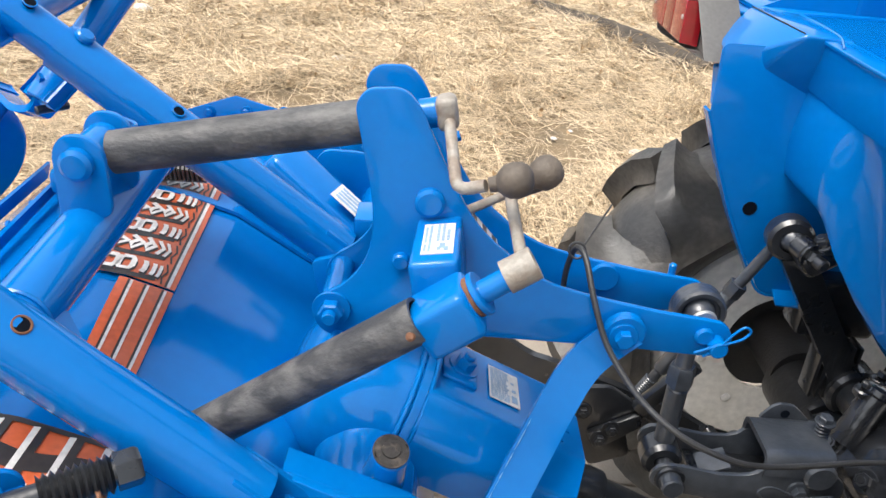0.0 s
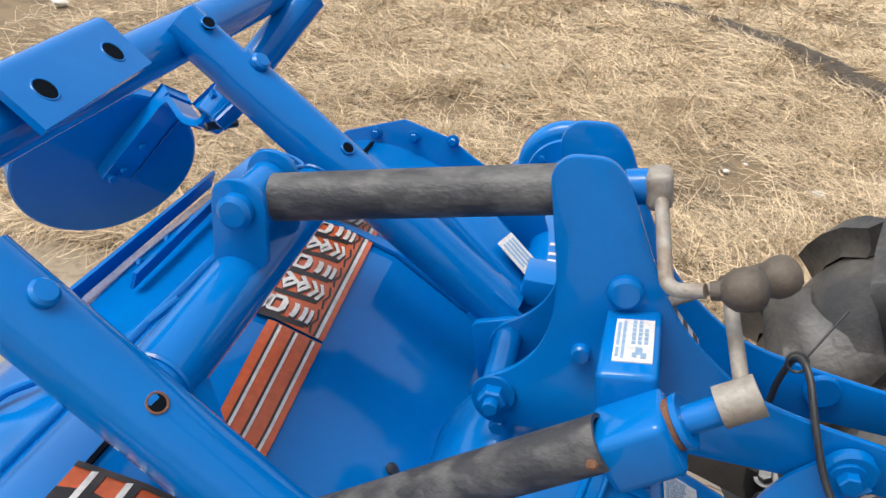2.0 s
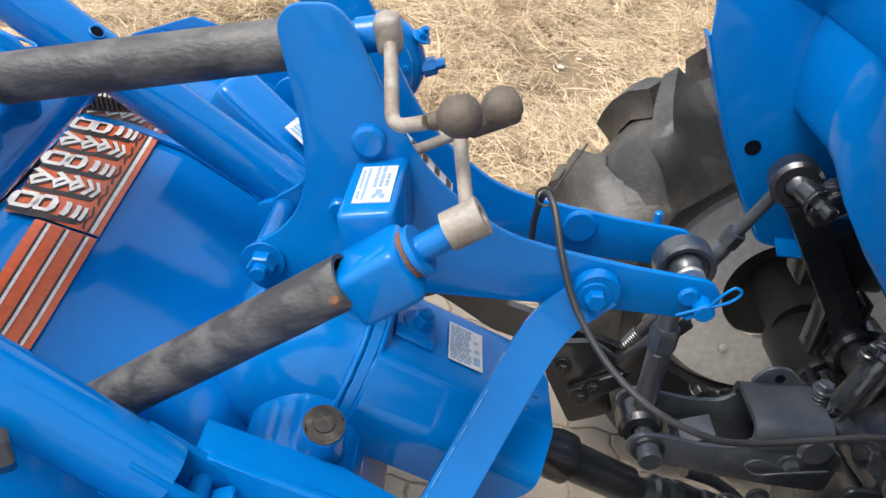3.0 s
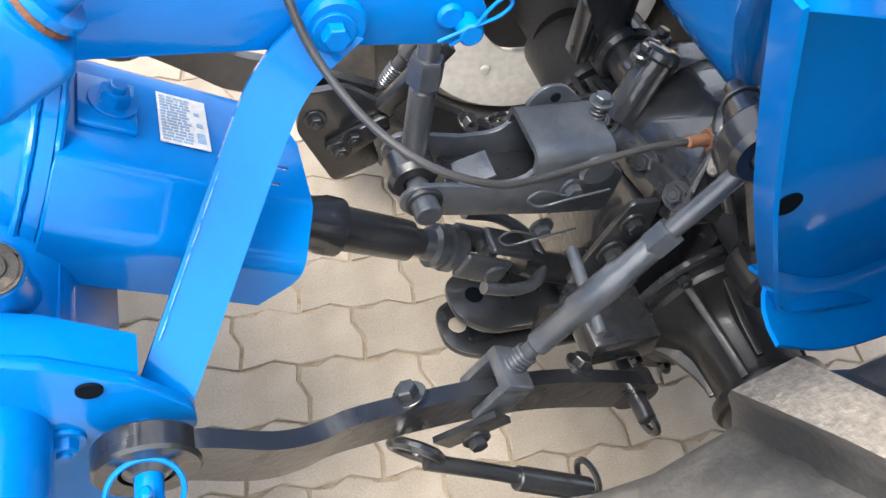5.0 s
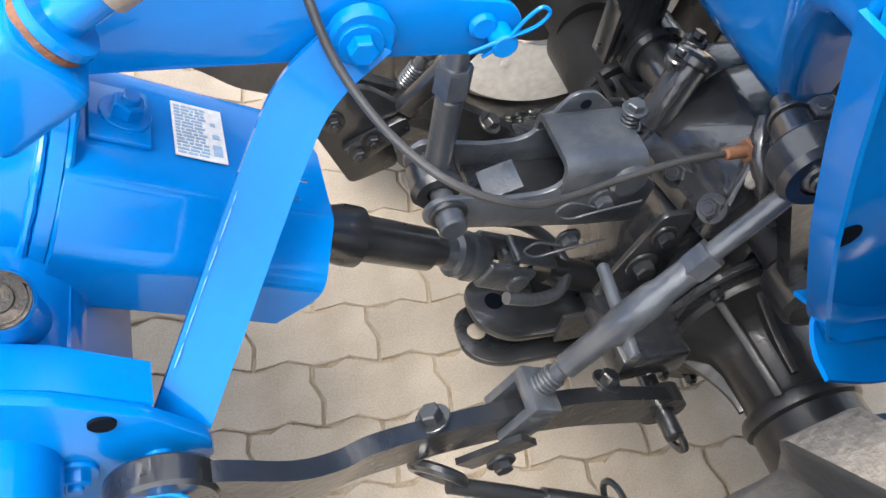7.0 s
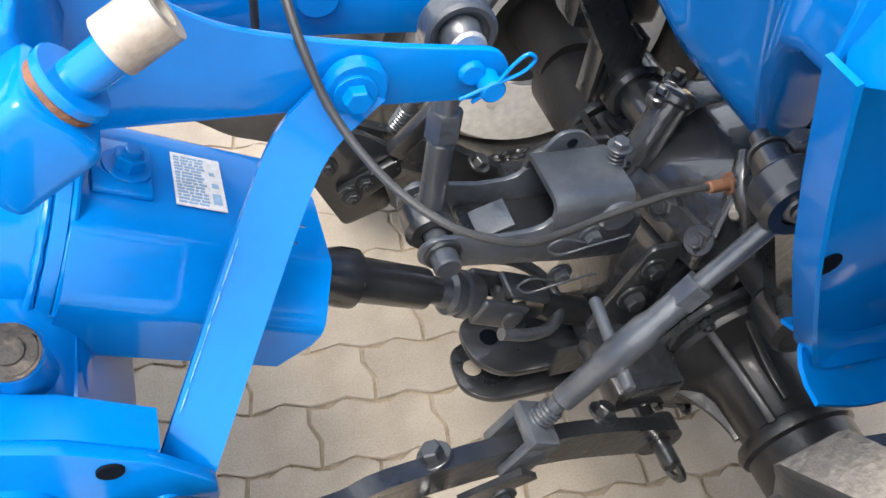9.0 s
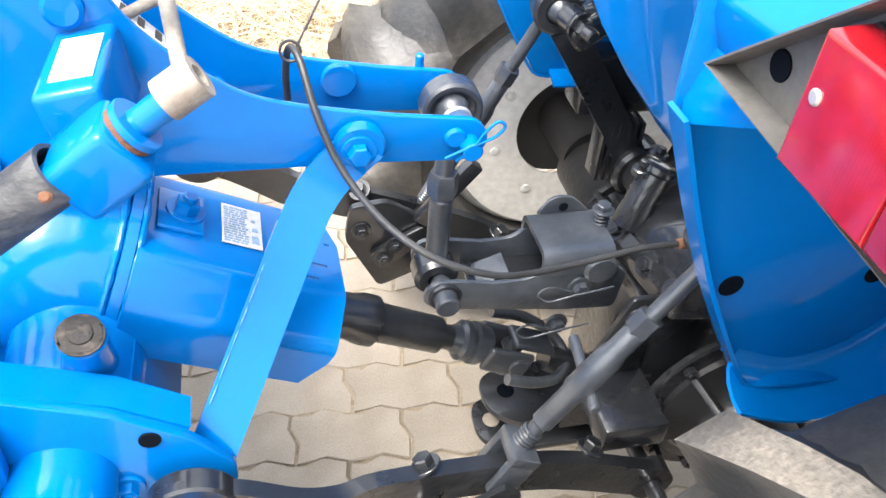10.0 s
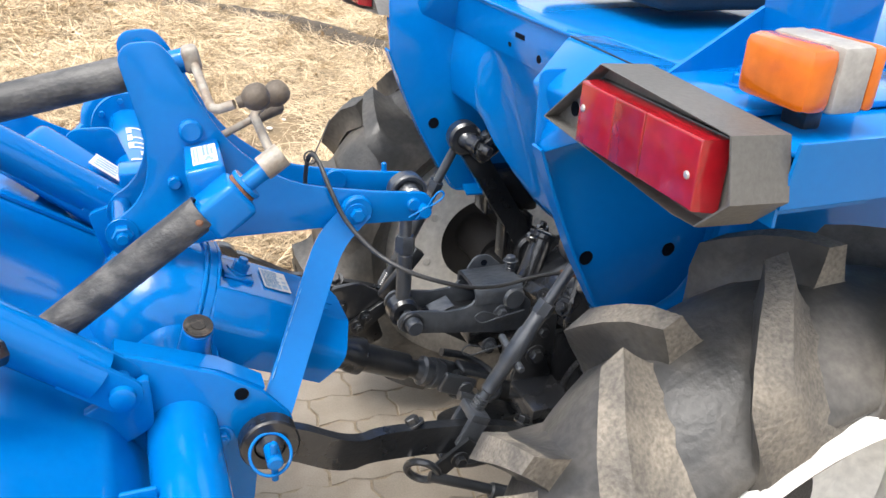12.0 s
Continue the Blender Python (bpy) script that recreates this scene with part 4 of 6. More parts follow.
near_sticker(hood)
slanted(hood)

# tractor
tractor = thing("tractor", (0.36, 0.0, 0.0), "compact tractor with blue fenders, black running gear and white wheel rims", "tractor")
AXLE_AT = {-1: (0.337, 0.578), 1: (0.345, 0.584)}
TYRE_R = {-1: 0.503, 1: 0.486}


def tyre_lugs(side, yc, width, WX, WZ, WR):
    """Chevron lugs: raised bars from the tread's middle to the shoulder, in one mesh for each half."""
    out = []
    n = 13
    for half in (-1, 1):
        for k in range(n):
            a0 = 2 * math.pi * (k + (0.5 if half == side else 0.0)) / n + radians((121.0 if side < 0 else 126.5) if half != side else 88.8)
            pts = []
            for q, (s, da) in enumerate(((-0.06, -0.01), (0.25, 0.055), (0.5, 0.125), (0.75, 0.20), (0.95, 0.262), (1.04, 0.285), (1.07, 0.295))):
                y = yc + half * s * width / 2
                pts.append((y, a0 + da * (0.55 if half != side else 1.0), s))
            bm = bmesh.new()
            rings = []
            for y, a, s in pts:
                rbase = WR - (0.066 if side < 0 else 0.050) - 0.14 * max(s - 0.25, 0) ** 1.5
                rtop = WR - (0.062 if half != side else 0.085) * max(s - 0.25, 0) ** 1.5 - (0.035 if s > 1 else 0) - (0.06 if s > 1.05 else 0)
                wd = (0.021 + 0.012 * s) * (0.80 if half != side else 1.0)
                ring = []
                rise = rtop - rbase
                wide = 1.0 + 1.3 * max(s - 0.3, 0)
                for u, ff in ((-2.3 * wide, 0.0), (-1.55 * (1 + 0.45 * (wide - 1)), 0.22), (-1.1, 0.66), (-0.88, 1.0), (0.88, 1.0), (1.05, 0.66), (1.4, 0.22), (2.0, 0.0)):
                    rr = rbase + rise * ff
                    aa = a + u * wd / rr
                    ring.append(bm.verts.new((WX + rr * math.cos(aa), y, WZ + rr * math.sin(aa))))
                rings.append(ring)
            for p, q in zip(rings, rings[1:]):
                for j in range(8):
                    # Slot 0 on tops and outer pockets: dust plus painted sunlit paleness.
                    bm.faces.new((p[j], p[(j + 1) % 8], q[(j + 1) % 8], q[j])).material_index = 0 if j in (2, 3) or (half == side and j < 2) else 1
            bm.faces.new(rings[0][::-1])
            bm.faces.new(rings[-1])
            bmesh.ops.bevel(bm, geom=[e for e in bm.edges if e.calc_face_angle(0) > 0.75], offset=0.007, segments=2, affect="EDGES", profile=0.5, clamp_overlap=True)
            out.append(bm)
    return out


def rear_wheel(side):
    """side: -1 towards the camera's side, +1 beyond. Tyre, lugs, white rim with bolts and painted lit holes."""
    yc, w = (-0.560, 0.280) if side < 0 else (0.613, 0.29)
    WX, WZ = AXLE_AT[side]
    s = -side   # towards the tractor
    wh = new("rear_wheel")
    wh.parent = tractor
    prof = []
    R0 = TYRE_R[side] - 0.05
    b = 0.030 if side < 0 else 0.0
    for q, rr in ((-0.40, 0.315 + b), (-0.47, 0.345 + b), (-0.51, 0.37 + b), (-0.50, 0.395 + b * 0.6), (-0.45, 0.423 + b * 0.2), (-0.30, 0.467), (-0.15, 0.490), (0, 0.496), (0.15, 0.490), (0.30, 0.467), (0.45, 0.423 + b * 0.2), (0.50, 0.395 + b * 0.6), (0.51, 0.37 + b), (0.47, 0.345 + b), (0.40, 0.315 + b), (0.36, 0.31 + b), (-0.36, 0.31 + b)):
        prof.append((q * w, rr * R0 / 0.5))
    ty = part("tyre", lathe((WX, yc, WZ), (0, 1, 0), prof, 72), TYRE, wh, "dusty black rear tyre")
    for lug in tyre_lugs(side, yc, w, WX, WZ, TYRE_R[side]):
        # Near lugs get the pale sunlit colour, far lugs the dark tyre.
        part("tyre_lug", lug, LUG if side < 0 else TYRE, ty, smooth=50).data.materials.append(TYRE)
    rimp = [(-0.135, 0.300), (-0.128, 0.325), (-0.118, 0.325), (-0.10, 0.300), (-0.02, 0.280), (0.02, 0.280), (0.10, 0.300), (0.118, 0.325), (0.128, 0.325), (0.125, 0.300), (0.095, 0.288), (0.0, 0.268), (-0.095, 0.288)]
    rimp = [(q * (1.155 if side < 0 and q < 0 else 1.0), rr * (1.09 if side < 0 else 1.0)) for q, rr in rimp]
    rim = part("rim", lathe((WX, yc, WZ), (0, 1, 0), rimp, 72), WHITE, wh, "white painted wheel rim")
    # dished disc with a large open middle
    dy = s * 0.060
    discp = [(dy - 0.02 * s, 0.285), (dy + s * 0.030, 0.245), (dy + s * 0.040, 0.16), (dy + s * 0.034, 0.116), (dy + s * 0.026, 0.116), (dy + s * 0.032, 0.16), (dy + s * 0.022, 0.245), (dy - 0.028 * s, 0.283)]
    part("wheel_disc", lathe((WX, yc, WZ), (0, 1, 0), discp, 64), WHITE, wh, "white dished wheel disc with round cut-out")
    for k in range(8):
        a = 2 * math.pi * k / 8 + 0.255
        # White dots paint the bright straw that shows through holes in the disc.
        part("rim_bolt_lit_hole", turned((WX + 0.162 * math.cos(a), yc + dy + s * 0.037, WZ + 0.162 * math.sin(a)), (0, s, 0), [(0, 0.011), (0.004, 0.010), (0.006, 0.006), (0.0062, 0)], 12), LABEL, rim)
        # White bolt heads on the other face.
        part("rim_bolt_lit_hole", turned((WX + 0.162 * math.cos(a), yc + dy + s * 0.020, WZ + 0.162 * math.sin(a)), (0, -s, 0), [(0, 0.012), (0.004, 0.012), (0.006, 0.008), (0.0062, 0)], 12), WHITE, rim)
    hub = part("hub", turned((WX, yc - s * 0.10, WZ), (0, s, 0), [(0, 0.04), (0.05, 0.055), (0.10, 0.06), (0.12, 0.062), (0.14, 0.060), (0.16, 0.055), (0.30, 0.055)], 32), SEAT_AND_SHADE, wh)
    # Added dark disc closes the cut-out, standing in for the shade within.
    part("hub_hole_shade", turned((WX, yc + dy - s * 0.012, WZ), (0, -s, 0), [(0, 0.10), (0.001, 0.135), (0.010, 0.135), (0.012, 0.05), (0.0125, 0.0)], 40), SEAT_AND_SHADE, wh)
    for k in range(6):
        a = 2 * math.pi * k / 6
        bolt(hub, (WX + 0.07 * math.cos(a), yc - s * 0.0 - s * 0.02, WZ + 0.07 * math.sin(a)), (0, -s, 0), 0.011, BLACK)


rear_wheel(-1)
rear_wheel(1)


def fender(side):
    """Inner panel, rounded arch over the tyre, flat top with outer lip."""
    f = new("fender")
    f.parent = tractor
    f["label"] = "glossy blue pressed-steel fender"
    y = -0.312 if side < 0 else 0.262
    t = 0.004 * side
    inner = [(0.010, 1.250), (0.014, 1.146), (0.048, 1.066), (0.084, 0.988), (0.120, 0.922), (0.162, 0.852), (0.215, 0.846), (0.275, 0.860), (0.318, 0.903), (0.336, 0.970), (0.342, 1.10), (0.9, 1.12), (0.9, 1.24), (0.3, 1.25)]
    inner = [(x - (0.018 if side > 0 and x < 0.2 else 0), z) for x, z in inner]
    pan = part("inner_panel", plate_xz(inner, y, y + t, 0.0012, 0.012, 3), BLUE, f)
    for hx, hz in ((0.117, 0.968), (0.263, 0.963)) if side < 0 else ((0.092, 1.000), (0.236, 0.995)):
        for yy in (y - side * 0.0015, y + t + side * 0.0003):
            # Thin black discs on both faces paint the shade of a through hole.
            part("panel_hole_shade", rod((hx, yy, hz), (hx, yy + side * 0.0012, hz), 0.0115, 18, 0.0003), GAP_SHADE, pan)
    # folded edge down the rear and foot
    part("panel_flange", strip(round_corners([(x - (0.018 if side > 0 and x < 0.2 else 0), q, z) for x, q, z in [(0.012, y + side * 0.013, 1.150), (0.046, y + side * 0.013, 1.066), (0.082, y + side * 0.013, 0.987), (0.118, y + side * 0.013, 0.921), (0.160, y + side * 0.013, 0.848), (0.300, y + side * 0.013, 0.838)]], 0.02, 4, False), (0, 1, 0), 0.026, 0.004), BLUE, pan)
    part("foot_flange", strip([(0.165, y - side * 0.012, 0.852), (0.300, y - side * 0.012, 0.846)], (0, 0.9, 0.4 * side), 0.035, 0.004), BLUE, pan)
    bolt(pan, (0.212, y - side * 0.006, 0.868), (0, -side, 0.4), 0.010, BLUE)
    # arch sheet over the tyre
    rows_ = []
    for k in range(16):
        a = radians(116 - 64 * k / 15)
        R = 0.60 + 0.02 * math.sin(k / 15 * math.pi)
        row = []
        for q in range(7):
            yy = side * (0.314 + 0.36 * q / 6)
            dip = 0.05 * (1 - q / 3) ** 2 if q < 3 else 0
            z = max(0.600 + (R - dip) * math.sin(a), 1.196)
            row.append(V(0.337 + (R - dip) * math.cos(a), yy, min(z, 1.215)))
        rows_.append(row)
    part("arch", grid_surface(rows_, 0.004), BLUE, f)
    # rounded roll at the foot of the panel, turning outwards
    foot = spline([V(0.150, 0, 0.874), V(0.215, 0, 0.850), V(0.275, 0, 0.864), V(0.318, 0, 0.906), V(0.336, 0, 0.970), V(0.342, 0, 1.10)], 5)
    roll = []
    for p in foot:
        row = []
        for q in range(6):
            b = q / 5 * math.pi / 2
            c = V(0.24, 0, 1.02)
            d = (p - c).normalized()
            row.append(p + d * (0.034 * math.sin(b) - 0.008) + V(0, side * (0.313 + 0.055 * (1 - math.cos(b))), 0))
        roll.append(row)
    if side < 0:
        part("arch_roll", grid_surface(roll, 0.004), BLUE, f)
        part("arch_wall", box(0.335, 1.1, -0.326, -0.321, 0.90, 1.20, 0.001), BLUE, f)
    # top and outer lip
    top = [V(0.062, side * 0.43, 1.266), V(0.062, side * 0.695, 1.262), V(1.1, side * 0.695, 1.262), V(1.1, side * 0.25, 1.268), V(0.155, side * 0.25, 1.268), V(0.155, side * 0.43, 1.266)]
    part("top_plate", sheet(round_corners(top, 0.02, 3), (0, 0, -0.005), 0.0015), BLUE, f)
    part("outer_lip", strip([(0.064, side * 0.698, 1.241), (1.1, side * 0.698, 1.241)], (0, 0.12 * side, 1), 0.066, 0.004), BLUE, f)
    part("rear_lip", strip([(0.068, side * 0.44, 1.225), (0.068, side * 0.69, 1.225)], (0, 0, 1), 0.075, 0.004), BLUE, f)
    return f


near_fender, far_fender = fender(-1), fender(1)
# moulded shoulder beside the rear panel
for side in (-1, 1):
    par = near_fender if side < 0 else far_fender
    bm = bmesh.new()
    for x, y, z in ((0.092, 0.232, 1.275), (0.080, 0.43, 1.275), (0.016, 0.282, 1.227), (0.036, 0.43, 1.227), (0.034, 0.280, 1.186), (0.040, 0.43, 1.180), (0.16, 0.225, 1.272), (0.16, 0.43, 1.272), (0.16, 0.262, 1.170), (0.16, 0.43, 1.170)):
        bm.verts.new((x, side * y, z))
    bmesh.ops.convex_hull(bm, input=list(bm.verts))
    bmesh.ops.bevel(bm, geom=[e for e in bm.edges if len(e.link_faces) == 2 and e.calc_face_angle(0) > 0.35], offset=0.006, segments=3, affect="EDGES", profile=0.5, clamp_overlap=True)
    part("shoulder", bm, BLUE, par)
    part("shoulder_gusset", sheet(round_corners([V(0.031, side * 0.283, 1.192), V(0.015, side * 0.326, 1.141), V(0.034, side * 0.41, 1.186)], 0.006, 3), (0.010, 0, 0.002), 0.002), BLUE, par)

    part("shoulder_seam", strip([(0.0925, side * 0.240, 1.2752), (0.082, side * 0.43, 1.2752)], (0, 0, 1), 0.0012, 0.0016, 0), SEAT_AND_SHADE, par)
# rear panel between the fenders, with slot and holes as painted dark patches, and the deck
panel = part("rear_panel", sheet(round_corners([V(0.125, -0.245, 1.195), V(0.122, -0.235, 1.262), V(0.122, 0.30, 1.262), V(0.125, 0.30, 1.195), V(0.130, 0.10, 1.188), V(0.130, -0.10, 1.188)], 0.012, 3), (0.005, 0, 0), 0.001), BLUE, tractor)
part("slot_shade", block((0.1245, -0.028, 1.232), (1, 0, 0), (0, 1, 0), (0, 0, 1), (0.003, 0.034, 0.009), 0.0008), GAP_SHADE, panel)
for yy, zz in ((-0.094, 1.209), (0.011, 1.213)):
    part("panel_hole_shade", rod((0.1255, yy, zz), (0.1285, yy, zz), 0.0065, 14, 0.0003), GAP_SHADE, panel)
part("deck", sheet(round_corners([V(0.118, -0.245, 1.269), V(0.118, 0.30, 1.269), V(0.150, 0.30, 1.270), V(0.150, 0.44, 1.270), V(0.95, 0.44, 1.274), V(0.95, -0.44, 1.274), V(0.150, -0.44, 1.270), V(0.150, -0.245, 1.270)], 0.008, 3), (0, 0, -0.006), 0.002), BLUE, tractor)
for side in (-1, 1):
    part("deck_bead", sweep(round_corners([(0.122, side * 0.18, 1.2695), (0.146, side * 0.242, 1.2710), (0.151, side * 0.30, 1.2712), (0.153, side * 0.44, 1.2712)], 0.02, 5, False), 0.0026, 8), BLUE, tractor)
# pressed pan below the panel, its foot rising towards both sides
rows = []
for k in range(17):
    row = []
    for j in range(29):
        y = -0.311 + 0.572 * j / 28
        e = min(max((abs(y + 0.025) - 0.070) / 0.085, 0), 1)
        e = e * e * (3 - 2 * e)
        foot_z = 0.862 + 0.180 * e
        q = k / 16
        z = 1.197 + (foot_z - 1.197) * min(q / 0.92, 1)
        x = 0.131 + (1.197 - z) * (0.34 - 0.30 * e) - 0.012 * e * math.sin(q * 3.1) + ((0.05 + 0.05 * e) * ((q - 0.80) / 0.20) ** 2 if q > 0.80 else 0)
        row.append(V(x, y, z))
    rows.append(row)
part("seat_pan", grid_surface(rows, 0.004), BLUE, tractor, "pressed blue seat pan", 60)

# seat base and roll bar
part("seat", block((0.42, 0.0, 1.36), (1, 0, 0), (0, 1, 0), (0, 0, 1), (0.32, 0.42, 0.13), 0.03, 3), SEAT_AND_SHADE, tractor, "black vinyl seat cushion")
for side in (-1, 1):
    rops = part("roll_bar_post", block((0.285, side * 0.475, 1.62), (1, 0, 0), (0, 1, 0), (0, 0, 1), (0.085, 0.105, 0.72), 0.010, 3), BLUE, tractor)
    part("post_foot", sheet([V(0.10, side * 0.445, 1.272), V(0.245, side * 0.425, 1.272), V(0.245, side * 0.425, 1.345)], (0, 0.006 * side, 0), 0.001), BLUE, rops)
    part("foot_plate", box(0.09, 0.40, min(side * 0.41, side * 0.60), max(side * 0.41, side * 0.60), 1.266, 1.274, 0.002), BLUE, rops)
    bolt(rops, (0.155, side * 0.515, 1.274), (0, 0, 1), 0.012, BLUE, stud=0.010)
    bolt(rops, (0.36, side * 0.58, 1.274), (0, 0, 1), 0.010, BLUE, stud=0.006)


def tail_lamp(side):
    lamp = new("tail_lamp")
    lamp.parent = tractor
    lamp["label"] = "red rectangular tail lamp on a dark grey bracket"
    # bracket: a face plate in a bevelled hood
    out = [(0.352, 1.201), (0.466, 1.293), (0.687, 1.281), (0.703, 1.222), (0.664, 1.184), (0.63, 1.182)]
    cy, cz = 0.54, 1.236
    n = len(out)

    def ring_at(bm, x, k, dz=0.0):
        return [bm.verts.new((x, side * (cy + (y - cy) * k), cz + (z - cz) * k + dz)) for y, z in out]

    bm = bmesh.new()
    rings = [ring_at(bm, 0.018, 0.962), ring_at(bm, 0.003, 0.966), ring_at(bm, 0.0, 0.975), ring_at(bm, 0.0, 0.990), ring_at(bm, 0.003, 1.0), ring_at(bm, 0.066, 1.0, -0.003)]
    for a, b in zip(rings, rings[1:]):
        for k in range(n):
            bm.faces.new((a[k], a[(k + 1) % n], b[(k + 1) % n], b[k]))
    bm.faces.new(rings[0])
    part("lamp_bracket", bm, PLASTIC, lamp, "dark grey plastic hood with a rim")
    # Bracket hole drawn as a shade-coloured disc.
    part("bracket_hole_shade", rod((0.0165, side * 0.398, 1.222), (0.0185, side * 0.398, 1.222), 0.009, 18, 0.0003), GAP_SHADE, lamp)
    lens_z0, lens_z1 = 1.204, 1.273
    part("lamp_body", box(0.012, 0.0185, min(side * 0.453, side * 0.670), max(side * 0.453, side * 0.670), lens_z0 - 0.003, lens_z1 + 0.001, 0.002), BLACK, lamp)
    for ya, yb, m in ((0.456, 0.5245, RED_LENS), (0.5250, 0.5795, RED_DARK), (0.5800, 0.668, RED_LENS)):
        bm = bmesh.new()
        q = []
        for x, grow in ((-0.014, 0.0), (0.015, 0.004)):
            q.append([bm.verts.new((x, side * y, z)) for y, z in ((ya - (grow if ya < 0.46 else 0), lens_z0 - grow), (yb + (grow if yb > 0.66 else 0), lens_z0 - grow), (yb + (grow if yb > 0.66 else 0), lens_z1 - 0.001), (ya - (grow if ya < 0.46 else 0), lens_z1 - 0.001))])
        for k in range(4):
            bm.faces.new((q[0][k], q[0][(k + 1) % 4], q[1][(k + 1) % 4], q[1][k]))
        bm.faces.new(q[0][::-1])
        bm.faces.new(q[1])
        bmesh.ops.bevel(bm, geom=[e for e in bm.edges if all(v.co.x < 0 for v in e.verts)], offset=0.0025, segments=3, affect="EDGES", profile=0.5, clamp_overlap=True)
        part("lens", bm, m, lamp, "ribbed red plastic lens")
    for yy, zz in ((0.466, 1.244), (0.655, 1.235)):
        part("lens_screw", turned((-0.0137, side * yy, zz), (-1, 0, 0), [(0, 0.0042), (0.001, 0.0042), (0.002, 0.003), (0.0021, 0)], 14), ZINC, lamp)


tail_lamp(-1)
tail_lamp(1)

# amber turn lamp on the near fender
turn_lamp = new("turn_lamp")
turn_lamp.parent = tractor
turn_lamp["label"] = "amber turn lamp with a grey body"
part("lamp_stem", box(0.128, 0.150, -0.640, -0.606, 1.262, 1.290, 0.004), BLACK, turn_lamp)
part("lamp_body", box(0.122, 0.162, -0.672, -0.576, 1.286, 1.350, 0.006), LAMP_GREY, turn_lamp, "grey plastic lamp body")
part("lens", box(0.088, 0.1225, -0.671, -0.577, 1.287, 1.349, 0.010), AMBER, turn_lamp, "amber plastic lens")
part("lens", box(0.1615, 0.178, -0.671, -0.577, 1.287, 1.349, 0.006), AMBER, turn_lamp, "amber plastic lens")

# running gear: transmission, axle, lift housing
gearcase = part("transmission", joined(box(0.30, 0.95, -0.13, 0.13, 0.40, 0.79, 0.03), box(0.205, 0.32, -0.10, 0.10, 0.42, 0.70, 0.02)), BLACK_CAST, tractor, "black painted cast transmission housing")


def hull(points, bevel=0.008, seg=3):
    bm = bmesh.new()
    for p in points:
        bm.verts.new(p)
    bmesh.ops.convex_hull(bm, input=list(bm.verts))
    bmesh.ops.bevel(bm, geom=[e for e in bm.edges if len(e.link_faces) == 2 and e.calc_face_angle(0) > 0.3], offset=bevel, segments=seg, affect="EDGES", profile=0.5, clamp_overlap=True)
    return bm


part("rear_cover", hull([(0.215, 0.041, 0.732), (0.225, -0.124, 0.754), (0.270, -0.086, 0.834), (0.290, 0.046, 0.806), (0.205, 0.050, 0.690), (0.215, -0.130, 0.715), (0.40, 0.06, 0.70), (0.40, -0.14, 0.70), (0.40, -0.10, 0.85), (0.40, 0.05, 0.82)], 0.008), BLACK_CAST, gearcase, "glossy black cast rear cover")
part("cover_rim", strip([(0.210, 0.046, 0.731), (0.220, -0.128, 0.754), (0.262, -0.092, 0.832)], (0.5, 0.1, 0.85), 0.022, 0.010, 0.003), BLACK_CAST, gearcase)
part("cover_rib", strip([(0.236, -0.010, 0.752), (0.240, -0.108, 0.766), (0.262, -0.085, 0.815)], (-0.7, 0, 0.7), 0.014, 0.007, 0.002), BLACK_CAST, gearcase)
part("cover_pipe", sweep(spline([(0.27, -0.075, 0.835), (0.255, -0.100, 0.82), (0.262, -0.125, 0.79), (0.28, -0.14, 0.75)], 6), 0.012, 12), BLACK_CAST, gearcase)
for q in ((0.206, 0.030, 0.738), (0.212, -0.055, 0.745), (0.218, -0.118, 0.756)):
    bolt(gearcase, q, (-0.75, -0.25, 0.5), 0.011, BLACK, stud=0.004)
for y in (-0.105, 0.080):
    part("foot_bracket", plate_xz([(0.13, 0.60), (0.175, 0.735), (0.215, 0.735), (0.215, 0.58)], y, y + 0.008, 0.0015, 0.008, 3), BLACK, gearcase)
bolt(gearcase, (0.175, -0.107, 0.655), (0, -1, 0), 0.013, BLACK)
bolt(gearcase, (0.185, -0.107, 0.705), (0, -1, 0), 0.010, BLACK)
for side in (-1, 1):
    part("cross_lug", box(0.13, 0.22, min(side * 0.10, side * 0.20), max(side * 0.10, side * 0.20), 0.555, 0.60, 0.006), BLACK_CAST, gearcase)
